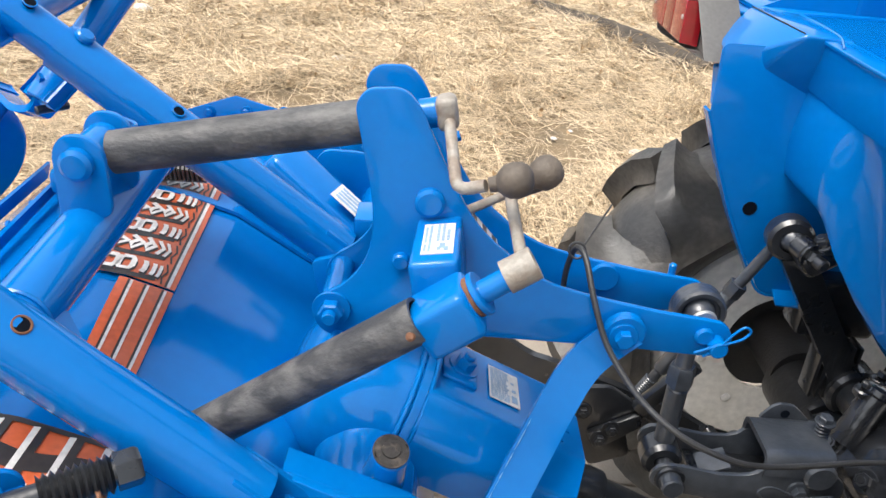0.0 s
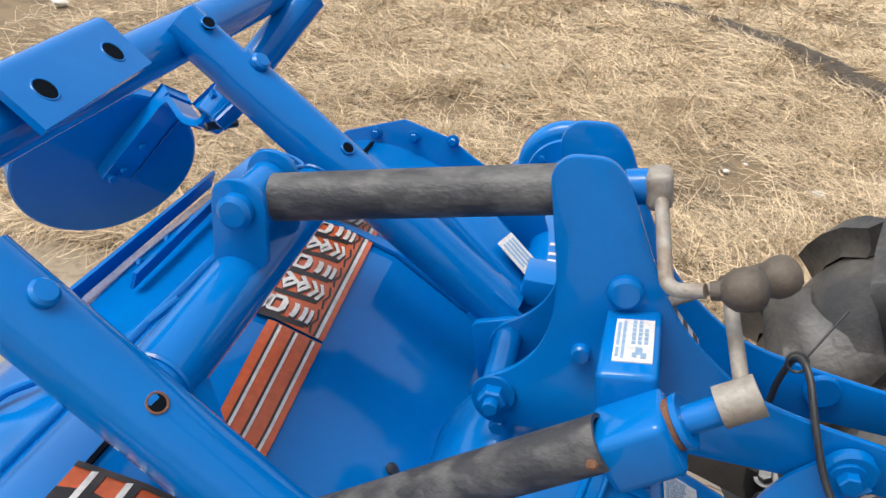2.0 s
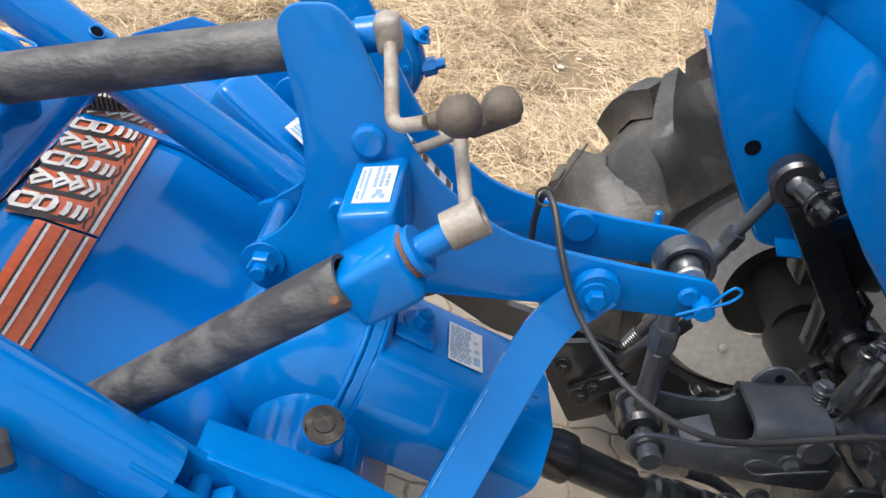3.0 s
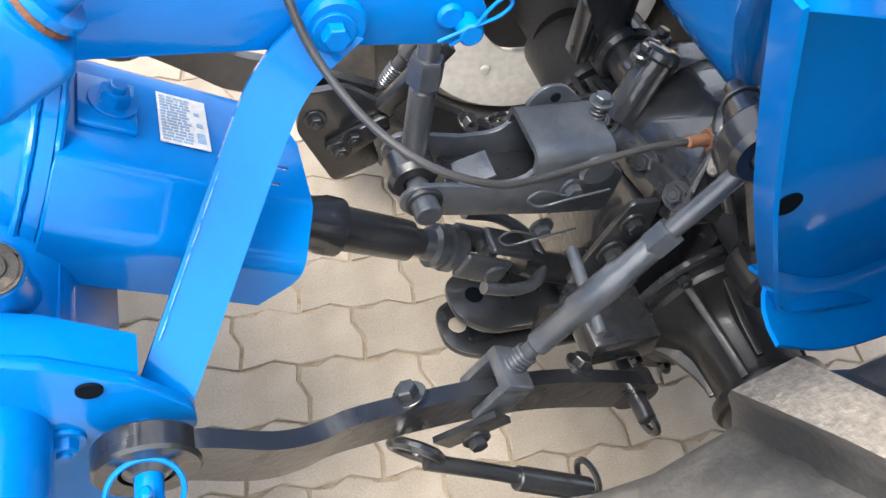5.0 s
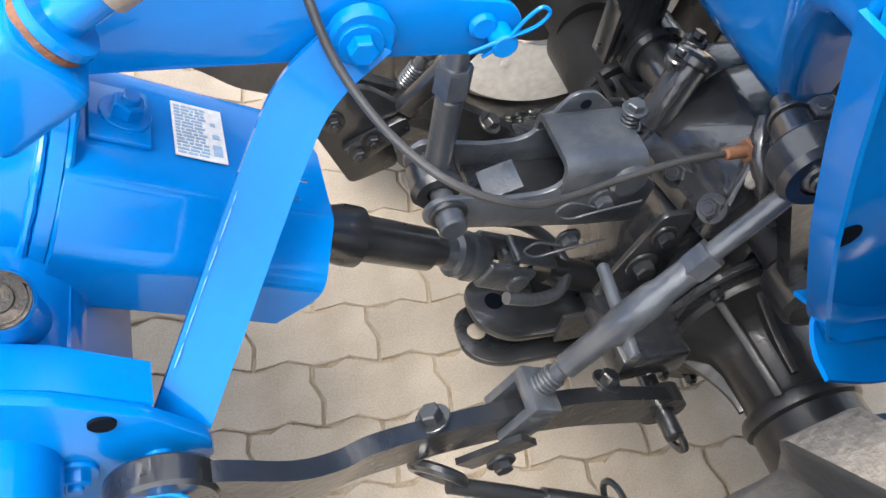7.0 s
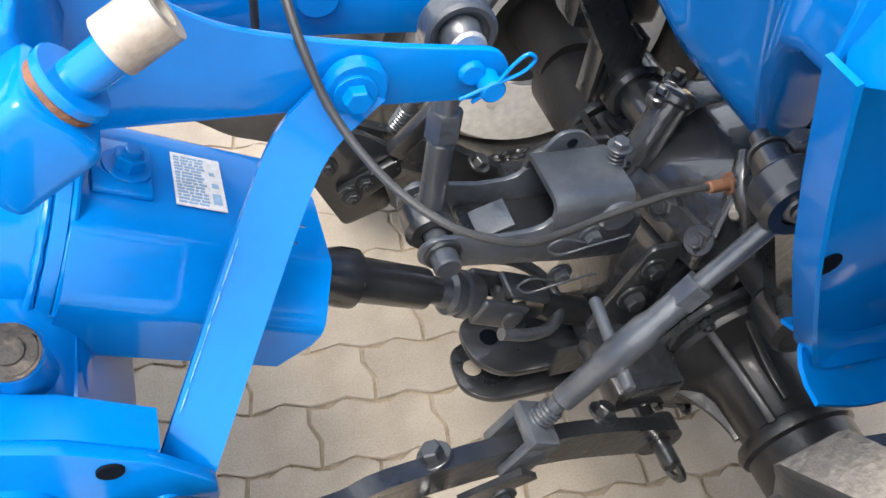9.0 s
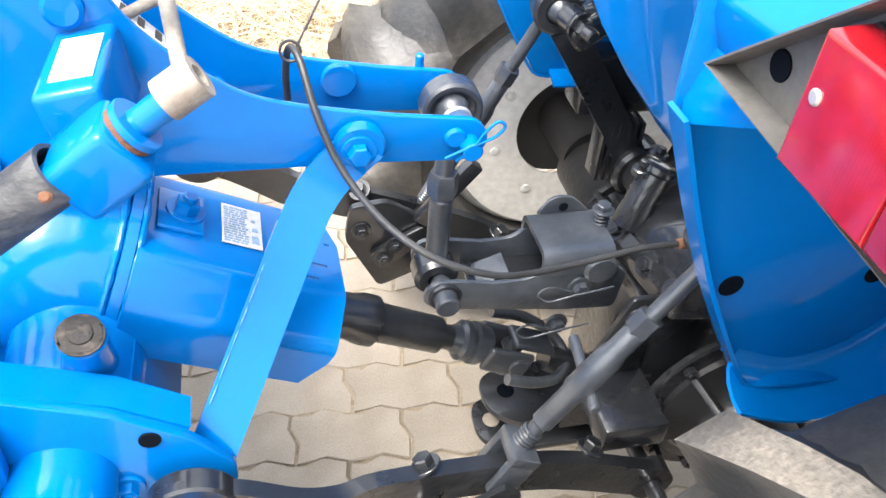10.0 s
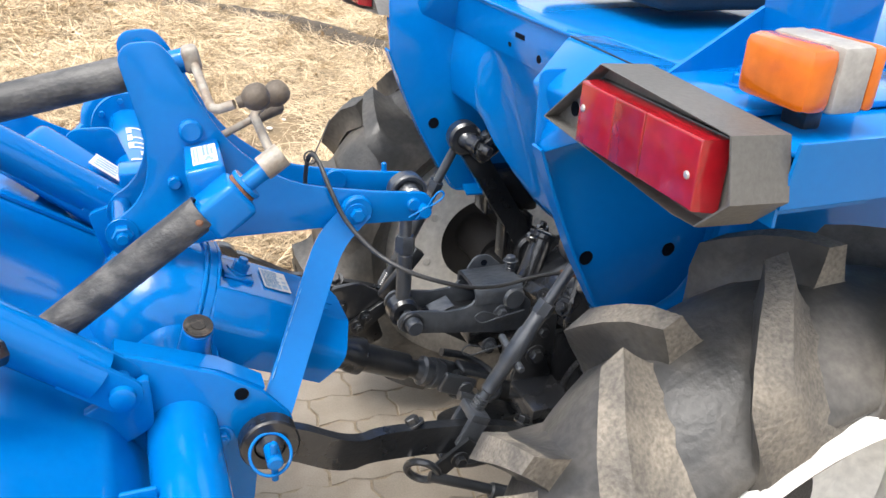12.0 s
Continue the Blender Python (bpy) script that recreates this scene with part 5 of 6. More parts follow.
for side in (-1, 1):
    WX, WZ = AXLE_AT[side]
    WX, WZ = WX + 0.008, WZ - 0.026
    part("axle_housing", turned((WX, side * 0.13, WZ), (0, side, 0), [(0, 0.115), (0.03, 0.112), (0.042, 0.085), (0.055, 0.068), (0.075, 0.061), (0.132, 0.058), (0.138, 0.060), (0.142, 0.070), (0.150, 0.073), (0.158, 0.071), (0.162, 0.066), (0.30, 0.066), (0.31, 0.05)], 48), AXLE, gearcase)
    # curved fins from the flange out along the tube
    for deg, r0, r1, y1 in ((134, 0.128, 0.078, 0.275), (109, 0.112, 0.066, 0.255), (205, 0.112, 0.064, 0.255), (285, 0.112, 0.064, 0.255), (20, 0.112, 0.064, 0.255)):
        u = V(math.cos(radians(deg)), 0, math.sin(radians(deg)))
        top = [V(WX, side * (0.150 + (y1 - 0.150) * q / 8), WZ) + u * (r1 + (r0 - r1) * (1 - q / 8) ** 1.8) for q in range(9)]
        low = [V(WX, side * y1, WZ) + u * 0.045, V(WX, side * 0.150, WZ) + u * 0.045]
        part("casting_rib", sheet(top + low, (-0.010 * u.z, 0, 0.010 * u.x), 0.002), AXLE, gearcase)
    flange = part("axle_flange", turned((WX, side * 0.138, WZ), (0, side, 0), [(0, 0.134), (0.003, 0.140), (0.010, 0.140), (0.013, 0.136), (0.014, 0.10)], 48), BLACK_CAST, gearcase)
    for k in range(12):
        a = 2 * math.pi * (k + 0.5) / 12
        bolt(flange, (WX + 0.128 * math.cos(a), side * 0.151, WZ + 0.128 * math.sin(a)), (0, side, 0), 0.009, BLACK, washer=False, stud=0.006)
# lift cylinder tower
tower = part("lift_housing", hull([(0.36, -0.13, 0.78), (0.36, 0.13, 0.78), (0.39, 0.13, 0.92), (0.39, -0.13, 0.92), (0.60, -0.17, 0.96), (0.60, 0.17, 0.96), (0.60, 0.17, 0.80), (0.60, -0.17, 0.80)], 0.02), BLACK_CAST, tractor, "black cast hydraulic lift housing")
part("cylinder", turned((0.217, 0.028, 0.745), (0.033, 0.012, 0.082), [(0, 0.022), (0.03, 0.0215), (0.082, 0.0215), (0.086, 0.025), (0.094, 0.025), (0.097, 0.021), (0.099, 0.012), (0.0995, 0)], 28), BLACK_CAST, tower, "black lift cylinder with bolted cap")
for q in ((0.226, 0.040, 0.832), (0.258, 0.062, 0.836)):
    part("cap_ear", rod(Vector(q) - V(0, 0, 0.012), q, 0.014, 18), BLACK_CAST, tower)
    bolt(tower, q, (0.3, 0.1, 1), 0.008, BLACK, washer=False)
shaft = part("lift_shaft", rod((0.312, -0.225, 0.715), (0.312, 0.225, 0.715), 0.032, 28), BLACK, tractor)


def lift_arm(side, bx, by, bz):
    """Steep arm from the cross shaft up to the ball of the lift rod, with a pin stack on its inner face."""
    arm_ = part("lift_arm", strip(round_corners([(0.312, side * 0.200, 0.700), (0.262, side * 0.203, 0.790), (bx + 0.014, side * by, bz - 0.024)], 0.03, 5, False), (0.84, 0, 0.54), 0.046, 0.024, 0.004), BLACK, tractor)
    part("arm_boss", rod((0.312, side * 0.176, 0.715), (0.312, side * 0.232, 0.715), 0.046, 28, 0.006), BLACK, arm_)
    c = V(bx, side * by, bz)
    part("arm_ball", lathe(c, (0.12, 1, 0), [(-0.020, 0.018), (-0.020, 0.029), (-0.014, 0.034), (0.010, 0.034), (0.014, 0.031), (0.016, 0.028), (0.016, 0.024), (0.012, 0.023), (0.012, 0.018)], 36), BLACK, arm_)
    part("ball", turned(c - V(0, 0.026, 0), (0, 1, 0), [(0, 0.009), (0.004, 0.014), (0.012, 0.019), (0.026, 0.021), (0.040, 0.019), (0.048, 0.014), (0.052, 0.009)], 24), GREY_STEEL, arm_)
    inw = V(0.30, -side, -0.10).normalized()
    part("ball_pin", rod(c - inw * 0.03, c + inw * 0.082, 0.0095), BLACK, arm_)
    part("pin_sleeve", rod(c + inw * 0.022, c + inw * 0.050, 0.018, 20, 0.003), BLACK, arm_)
    bolt(arm_, c + inw * 0.052, inw, 0.0125, BLACK, stud=0.012)
    part("arm_lug", block(c + V(0.030, -side * 0.035, -0.012), (0.8, 0, 0.6), (0, 1, 0), (-0.6, 0, 0.8), (0.055, 0.045, 0.040), 0.010, 3), BLACK, arm_)
    bolt(arm_, c + V(0.034, -side * 0.040, 0.010), (-0.5, 0, 0.8), 0.0115, GREY_STEEL, stud=0.004)


lift_arm(-1, 0.166, 0.224, 0.940)
lift_arm(1, 0.130, 0.190, 0.990)


def lift_rod(top, bottom, name="lift_rod"):
    """Turnbuckle: threaded ends, hexagon necks and a thicker barrel."""
    a, b = Vector(top), Vector(bottom)
    d = (b - a).normalized()
    L = (b - a).length
    ob = part(name, rod(a, b, 0.0092, 18), GREY_STEEL, tractor)
    part("barrel", turned(a + d * L * 0.30, d, [(0, 0.010), (0.005, 0.0128), (L * 0.14, 0.0132), (L * 0.17, 0.0158), (L * 0.34, 0.0158), (L * 0.36, 0.0132), (L * 0.52, 0.0128), (L * 0.53, 0.010)], 24), GREY_STEEL, ob, "dark grey turnbuckle barrel")
    part("hex_collar", hexa(a + d * L * 0.27, d, 0.0155, 0.026), GREY_STEEL, ob)
    part("threads", joined(*[torus(b - d * (0.012 + 0.005 * k), d, 0.0108, 0.0022, 16, 6) for k in range(7)]), GREY_STEEL, ob)
    return ob


near_rod = lift_rod((0.160, -0.232, 0.922), (-0.015, -0.238, 0.648))
part("tommy_bar", rod((0.0715, -0.162, 0.747), (0.058, -0.268, 0.748), 0.0065, 14), GREY_STEEL, near_rod)
part("rod_clevis", joined(*[block((-0.020, y, 0.632), (0.45, 0, 0.89), (0, 1, 0), (-0.89, 0, 0.45), (0.052, 0.011, 0.036), 0.003) for y in (-0.220, -0.260)], block((-0.006, -0.240, 0.660), (0.45, 0, 0.89), (0, 1, 0), (-0.89, 0, 0.45), (0.016, 0.051, 0.036), 0.003)), GREY_STEEL, near_rod)
part("clevis_strap", strip([(-0.018, -0.272, 0.625), (-0.075, -0.262, 0.572)], (0.7, 0, -0.7), 0.03, 0.007), BLACK, near_rod)
bolt(near_rod, (-0.045, -0.278, 0.600), (0, -1, 0), 0.010, BLACK)
lift_rod((0.126, 0.200, 0.985), (-0.02, 0.245, 0.640))


def lower_link(side):
    y = side
    pts = [(-0.353, y * 0.292, 0.727), (-0.315, y * 0.292, 0.716), (-0.262, y * 0.290, 0.684), (-0.222, y * 0.280, 0.664), (-0.180, y * 0.268, 0.658), (-0.06, y * 0.248, 0.628), (0.06, y * 0.232, 0.585), (0.20, y * 0.215, 0.505)]
    ln = part("lower_link", strip(spline(pts, 4), (0.38, 0, 0.92), 0.055, 0.018, 0.004), BLACK, tractor, "cranked black lower link")
    part("link_end", lathe((-0.353, y * 0.292, 0.727), (0, 1, 0), [(-0.013, 0.023), (-0.013, 0.040), (-0.010, 0.0425), (0.010, 0.0425), (0.013, 0.040), (0.013, 0.023)], 36), BLACK, ln)
    part("link_ball", turned((-0.353, y * 0.292 - 0.017, 0.727), (0, 1, 0), [(0, 0.013), (0.005, 0.02), (0.017, 0.0235), (0.029, 0.02), (0.034, 0.013)], 24), GREY_STEEL, ln)
    part("rear_eye", lathe((0.205, y * 0.213, 0.503), (0, 1, 0), [(-0.013, 0.014), (-0.013, 0.030), (0.013, 0.030), (0.013, 0.014)], 28), BLACK, ln)
    part("rear_pin", rod((0.205, y * 0.14, 0.503), (0.205, y * 0.26, 0.503), 0.012), BLACK, ln)
    part("rear_clip", torus((0.215, y * 0.252, 0.485), (1, 0.3, 0.2), 0.018, 0.005, 20, 6), BLACK, ln)
    bolt(ln, (-0.118, y * 0.252, 0.670), (-0.38, -y * 0.4, 0.9), 0.0115, BLACK)
    bolt(ln, (0.105, y * 0.212, 0.590), (0.38, -y * 0.2, 0.92), 0.0115, BLACK)
    return ln


near_link, far_link = lower_link(-1), lower_link(1)
# check chain of the near link: shackle, rod, turnbuckle
stay = part("stabiliser", sweep(round_corners([(-0.100, -0.285, 0.585), (-0.03, -0.300, 0.560), (0.075, -0.325, 0.520)], 0.02, 4, False), 0.009, 12), BLACK, tractor, "black stabiliser with shackle")
part("shackle", torus((-0.108, -0.272, 0.588), (0.5, 0.8, 0.3), 0.026, 0.0065, 28, 8), BLACK, stay)
part("turnbuckle", rod((0.0, -0.309, 0.548), (0.09, -0.328, 0.513), 0.014), BLACK, stay)
part("stay_loop", torus((0.085, -0.322, 0.535), (1, 0.2, 0), 0.020, 0.004, 20, 6), BLACK, stay)

# top-link bracket: U-shaped pressing with pins and a spring
brk = new("top_link_bracket")
brk.parent = tractor
brk["label"] = "black pressed-steel top-link bracket with a coil spring"
side_pts = [(-0.086, 0.750), (-0.072, 0.764), (-0.045, 0.762), (0.006, 0.753), (0.042, 0.754), (0.056, 0.760), (0.062, 0.768), (0.155, 0.768), (0.178, 0.748), (0.172, 0.688), (0.098, 0.694), (-0.068, 0.720), (-0.086, 0.732)]
for y in (-0.068, 0.012):
    part("bracket_cheek", plate_xz(side_pts, y, y + 0.007, 0.0015, [0.01, 0.01, 0, 0, 0.012, 0.004, 0.003, 0.01, 0.01, 0.01, 0, 0.01, 0.01], 5), GREY_STEEL, brk)
part("bracket_top", strip(round_corners([(0.1085, -0.0665, 0.758), (0.1085, -0.0665, 0.788), (0.1085, 0.0175, 0.788), (0.1085, 0.0175, 0.758)], [0, 0.016, 0.016, 0], 6, False), (1, 0, 0), 0.094, 0.008, 0.0015), GREY_STEEL, brk)
part("bracket_floor", strip([(-0.02, -0.0245, 0.722), (0.12, -0.0245, 0.718)], (0, 1, 0), 0.072, 0.006), BLACK, brk)
part("stop_plate", block((0.005, -0.036, 0.748), (0.9, 0, 0.35), (0, 1, 0), (-0.35, 0, 0.9), (0.042, 0.040, 0.004), 0.001), GREY_STEEL, brk)
part("cheek_ear", plate_xz([(0.074, 0.786), (0.094, 0.815), (0.120, 0.815), (0.152, 0.786)], 0.0125, 0.0185, 0.0015, 0.01, 3), GREY_STEEL, brk)
# Shade of the ear's hole, put on as a black disc.
part("ear_hole_shade", rod((0.111, 0.0115, 0.799), (0.111, 0.0135, 0.799), 0.0065, 16, 0.0004), GAP_SHADE, brk)
part("bracket_boss", rod((0.138, -0.076, 0.762), (0.138, -0.066, 0.762), 0.022, 24, 0.004), GREY_STEEL, brk)
part("bracket_pin", joined(rod((-0.060, -0.085, 0.741), (-0.060, 0.032, 0.741), 0.0125), rod((-0.060, -0.090, 0.741), (-0.060, -0.070, 0.741), 0.015)), GREY_STEEL, brk)
part("pin_washer", rod((-0.060, -0.072, 0.741), (-0.060, -0.066, 0.741), 0.021), BLACK, brk)
part("rod_end", lathe((-0.064, -0.024, 0.745), (0, 1, 0), [(-0.020, 0.012), (-0.020, 0.023), (-0.013, 0.028), (0.013, 0.028), (0.020, 0.023), (0.020, 0.012)], 32), BLACK, brk)
for p in ((0.115, -0.069, 0.735), (0.10, -0.058, 0.66)):
    bolt(brk, p, (0, -1, 0), 0.010, GREY_STEEL)
    q = Vector(p)
    part("r_clip", sweep(spline([q + V(0.04, -0.014, 0.006), q + V(-0.01, -0.016, 0.0), q + V(-0.045, -0.016, -0.006), q + V(-0.06, -0.014, 0.006), q + V(-0.045, -0.013, 0.015), q + V(-0.015, -0.013, 0.004)], 6), 0.0015, 8), GREY_STEEL, brk, "bright wire R-clip")
part("coil_spring", sweep([V(0.153 + 0.0085 * math.cos(k * 0.7), -0.015 + 0.0085 * math.sin(k * 0.7), 0.784 + 0.0006 * k) for k in range(46)], 0.0020, 8), GREY_STEEL, brk, "small steel coil spring")
part("spring_bolt", joined(rod((0.153, -0.015, 0.77), (0.153, -0.015, 0.818), 0.005), hexa((0.153, -0.015, 0.813), (0, 0, 1), 0.010, 0.008), rod((0.153, -0.015, 0.810), (0.153, -0.015, 0.813), 0.014, 20, 0.0006)), GREY_STEEL, brk)
# upright screw rod from the tiller's arm down to the bracket
ur = part("upright_rod", turned((-0.063, -0.024, 0.760), (0.02, 0.04, 1), [(0, 0.013), (0.02, 0.014), (0.095, 0.014), (0.097, 0.0125), (0.125, 0.0125), (0.127, 0.0115), (0.20, 0.011)], 24), GREY_STEEL, tractor, "dark grey screw rod with hexagon collars")
part("hex_collar", hexa((-0.061, -0.020, 0.862), (0.02, 0.04, 1), 0.0185, 0.030), GREY_STEEL, ur)
part("rod_eye", lathe((-0.055, -0.004, 0.968), (0, 1, 0), [(-0.006, 0.018), (-0.008, 0.025), (-0.013, 0.026), (-0.014, 0.031), (-0.011, 0.034), (0.011, 0.034), (0.014, 0.031), (0.013, 0.018)], 36), GREY_STEEL, ur, "worn dark steel eye with a ball")
part("eye_ball", turned((-0.055, -0.030, 0.968), (0, 1, 0), [(0, 0.010), (0.003, 0.014), (0.012, 0.019), (0.024, 0.021), (0.036, 0.019), (0.046, 0.012)], 28), GREY_STEEL, ur)
part("eye_washer", rod((-0.055, -0.036, 0.968), (-0.055, -0.030, 0.968), 0.017), ZINC, ur)

# far hitch parts: black plates beyond the shaft
fb = new("side_frame")
fb.parent = tractor
fb["label"] = "black far-side hitch plate with bolts and chain"
part("frame_plate", plate_xz([(-0.150, 0.622), (-0.142, 0.684), (-0.084, 0.690), (-0.010, 0.640), (-0.045, 0.602), (-0.028, 0.548), (-0.096, 0.518)], 0.192, 0.204, 0.002, 0.012, 3), BLACK, fb)
part("frame_bar", sheet(round_corners([V(-0.114, 0.178, 0.600), V(-0.030, 0.178, 0.648), V(-0.022, 0.178, 0.622), V(-0.094, 0.178, 0.566)], 0.008, 3), (0, 0.012, 0), 0.002), BLACK, fb)
for q in ((-0.125, 0.190, 0.640), (-0.075, 0.177, 0.616), (-0.092, 0.177, 0.594)):
    bolt(fb, q, (0, -1, 0.1), 0.010, BLACK, stud=0.006)
part("frame_strap", block((0.005, 0.19, 0.70), (0.62, 0, 0.78), (0, 1, 0), (-0.78, 0, 0.62), (0.13, 0.02, 0.026), 0.004), BLACK, fb)
part("chain_link", joined(*[torus((0.062 + 0.0165 * k, 0.262, 0.535 + 0.0015 * k + 0.004 * math.sin(k)), (0, 1, 0.2) if k % 2 else (0, 0.2, 1), 0.0105, 0.0040, 16, 6) for k in range(10)]), BLACK, fb)
part("chain_rod", block((0.262, 0.25, 0.578), (0.72, 0, 0.40), (0, 1, 0), (-0.40, 0, 0.72), (0.12, 0.018, 0.022), 0.004), BLACK, fb)
part("radiator_grill", joined(*[box(0.24 + 0.012 * k, 0.246 + 0.012 * k, 0.19, 0.23, 0.70, 0.80, 0.001) for k in range(6)]), BLACK, fb)
part("side_tank", box(0.21, 0.34, 0.232, 0.300, 0.79, 0.90, 0.01), BLACK_CAST, fb)

# drawbar and shaft end
hitch = part("drawbar", sheet(round_corners([V(0.044, 0.060, 0.405), V(0.046, -0.005, 0.405), V(0.085, -0.040, 0.405), V(0.36, -0.045, 0.405), V(0.36, 0.085, 0.405), V(0.09, 0.078, 0.405)], 0.03, 5), (0, 0, 0.012), 0.002), BLACK, tractor, "black drawbar plate with hitch hole")
part("drawbar_plate", sheet(round_corners([V(0.034, 0.050, 0.352), V(0.034, -0.020, 0.352), V(0.075, -0.048, 0.352), V(0.36, -0.050, 0.352), V(0.36, 0.075, 0.352), V(0.08, 0.066, 0.352)], 0.035, 5), (0, 0, 0.012), 0.002), BLACK, hitch)
# Discs painted as holes: lower in the paving's colour, upper in dark shade.
for hx, hy, z in ((0.084, 0.026, 0.418), (0.062, 0.012, 0.365)):
    part("hitch_hole", rod((hx, hy, z), (hx, hy, z + 0.0012), 0.014, 20, 0.0003), PAVER_FAR if z < 0.4 else GAP_SHADE, hitch)
part("drawbar_lip", strip([(0.15, -0.050, 0.440), (0.36, -0.050, 0.440)], (0, 0, 1), 0.06, 0.006), BLACK, hitch)

# drive shaft with universal joint
shaft_ob = thing("drive_shaft", along(0.40), "black telescopic drive shaft with a grey universal joint", "drive shaft")
part("shaft_tube", turned(along(0.22), AXD, [(0, 0.030), (0.10, 0.031), (0.115, 0.035), (0.135, 0.035), (0.138, 0.027), (0.235, 0.026), (0.237, 0.018), (0.26, 0.018)], 28), BLACK, shaft_ob)
yoke = part("yoke_collar", turned(along(0.475), AXD, [(0, 0.018), (0.012, 0.022), (0.016, 0.029), (0.026, 0.029), (0.028, 0.025), (0.034, 0.025), (0.036, 0.031), (0.046, 0.031), (0.048, 0.027), (0.06, 0.027)], 28), GREY_STEEL, shaft_ob, "grey ribbed yoke collar")
nrm = V(0.41, 0, 0.885)
for sgn in (-1, 1):
    part("yoke_fork", block(along(0.565, sgn * 0.026, 0), AXD, (0, 1, 0), nrm, (0.075, 0.012, 0.044), 0.006, 3), GREY_STEEL, shaft_ob)
    part("yoke_fork", block(along(0.600, 0, sgn * 0.028), AXD, (0, 1, 0), nrm, (0.07, 0.044, 0.012), 0.006, 3), GREY_STEEL, shaft_ob)
    part("bearing_cap", rod(along(0.583, sgn * 0.030, 0), along(0.583, sgn * 0.036, 0), 0.015, 20), GREY_STEEL, shaft_ob)
part("joint_cross", joined(rod(along(0.583, -0.032, 0), along(0.583, 0.032, 0), 0.011), rod(along(0.583, 0, -0.034), along(0.583, 0, 0.034), 0.011)), GREY_STEEL, shaft_ob)
part("yoke_base", turned(along(0.640), AXD, [(0, 0.018), (0.01, 0.020), (0.03, 0.022), (0.10, 0.022)], 24), BLACK, shaft_ob)
part("yoke_loop", sweep(spline([along(0.540, 0.040, 0.030), along(0.600, 0.046, 0.030), along(0.650, 0.030, 0.024), along(0.672, -0.002, 0.012), along(0.655, -0.034, 0.0), along(0.610, -0.050, -0.006), along(0.560, -0.054, -0.006)], 5), 0.0085, 12), GREY_STEEL, shaft_ob, "bent round bar over the joint")

# loose cable across the arm and down to the lift housing
cable = thing("control_cable", (-0.17, -0.09, 0.95), "thin black control cable tied to the tiller arm", "cable")
path = spline([(-0.228, 0.010, 0.975), (-0.229, 0.000, 1.015), (-0.225, -0.015, 1.050), (-0.217, -0.040, 1.050), (-0.206, -0.078, 1.012), (-0.186, -0.105, 0.966), (-0.150, -0.145, 0.928), (-0.105, -0.178, 0.905), (-0.045, -0.182, 0.879), (0.015, -0.152, 0.847), (0.086, -0.119, 0.823), (0.166, -0.103, 0.821), (0.245, -0.094, 0.814)], 8)
part("cable_sheath", sweep(path, 0.0037, 10), CABLE, cable)
part("cable_end", joined(rod((0.215, -0.097, 0.816), (0.245, -0.094, 0.814), 0.0068), hexa((0.243, -0.094, 0.814), (1, 0, 0.1), 0.013, 0.016), rod((0.26, -0.094, 0.814), (0.30, -0.09, 0.82), 0.013)), RUST, cable, "rusty brown cable fitting")
part("sealant", joined(*[turned(V(0.246 + dx, -0.110 + dy, 0.796 + dz), (-0.6, -0.3, 0.7), [(-0.006, 0.0), (-0.004, r), (0.003, r * 0.9), (0.007, 0.0)], 10) for dx, dy, dz, r in ((0.004, 0, 0, 0.009), (0.006, 0.009, 0.003, 0.006), (0.002, -0.008, -0.005, 0.007), (0.008, -0.010, 0.002, 0.005))]), SEALANT, cable, "lump of dusty pale sealant")
part("cable_tie", joined(torus((-0.224, -0.018, 1.048), (0.2, 1, -0.3), 0.010, 0.0016, 18, 6), rod((-0.220, -0.018, 1.048), (-0.185, 0.010, 1.100), 0.0012)), CABLE, cable)

# a low bare rut that crosses the field
RUT = [Vector(p) for p in ((-1.9, 7.3), (-0.75, 6.98), (0.0, 6.95), (0.5, 6.42), (0.88, 5.68), (1.12, 5.15), (1.5, 4.6))]


def rut_distance(x, y):
    if y < 4.2 or x < -2.2:
        return 9.0
    best = 9.0
    for a, b in zip(RUT, RUT[1:]):
        d = b - a
        k = min(max(((x - a.x) * d.x + (y - a.y) * d.y) / d.length_squared, 0), 1)
        best = min(best, math.hypot(x - a.x - d.x * k, y - a.y - d.y * k))
    return best


rut_rows = []
for a, b in zip(RUT, RUT[1:]):
    for k in range(12):
        p = a.lerp(b, k / 12)
        s = Vector((b.y - a.y, a.x - b.x)).normalized()
        row = []
        for q in range(9):
            w = (q - 4) / 4
            v = p + s * (w * (0.20 + 0.08 * noise.noise((p.x * 6, p.y * 6, 1))))
            h = 0.035 * (1 - w * w) + 0.02 * noise.noise((v.x * 14, v.y * 14, 3)) * (1 - w * w)
            row.append(V(v.x, v.y, ground_height(v.x, v.y) + GROUND + 0.006 - 0.02 * abs(w) + h))
        rut_rows.append(row)
tagged(part("soil_ridge", grid_surface(rut_rows, 0.02), EARTH), "dark bare soil ridge crossing the straw", "soil", kind="stuff")


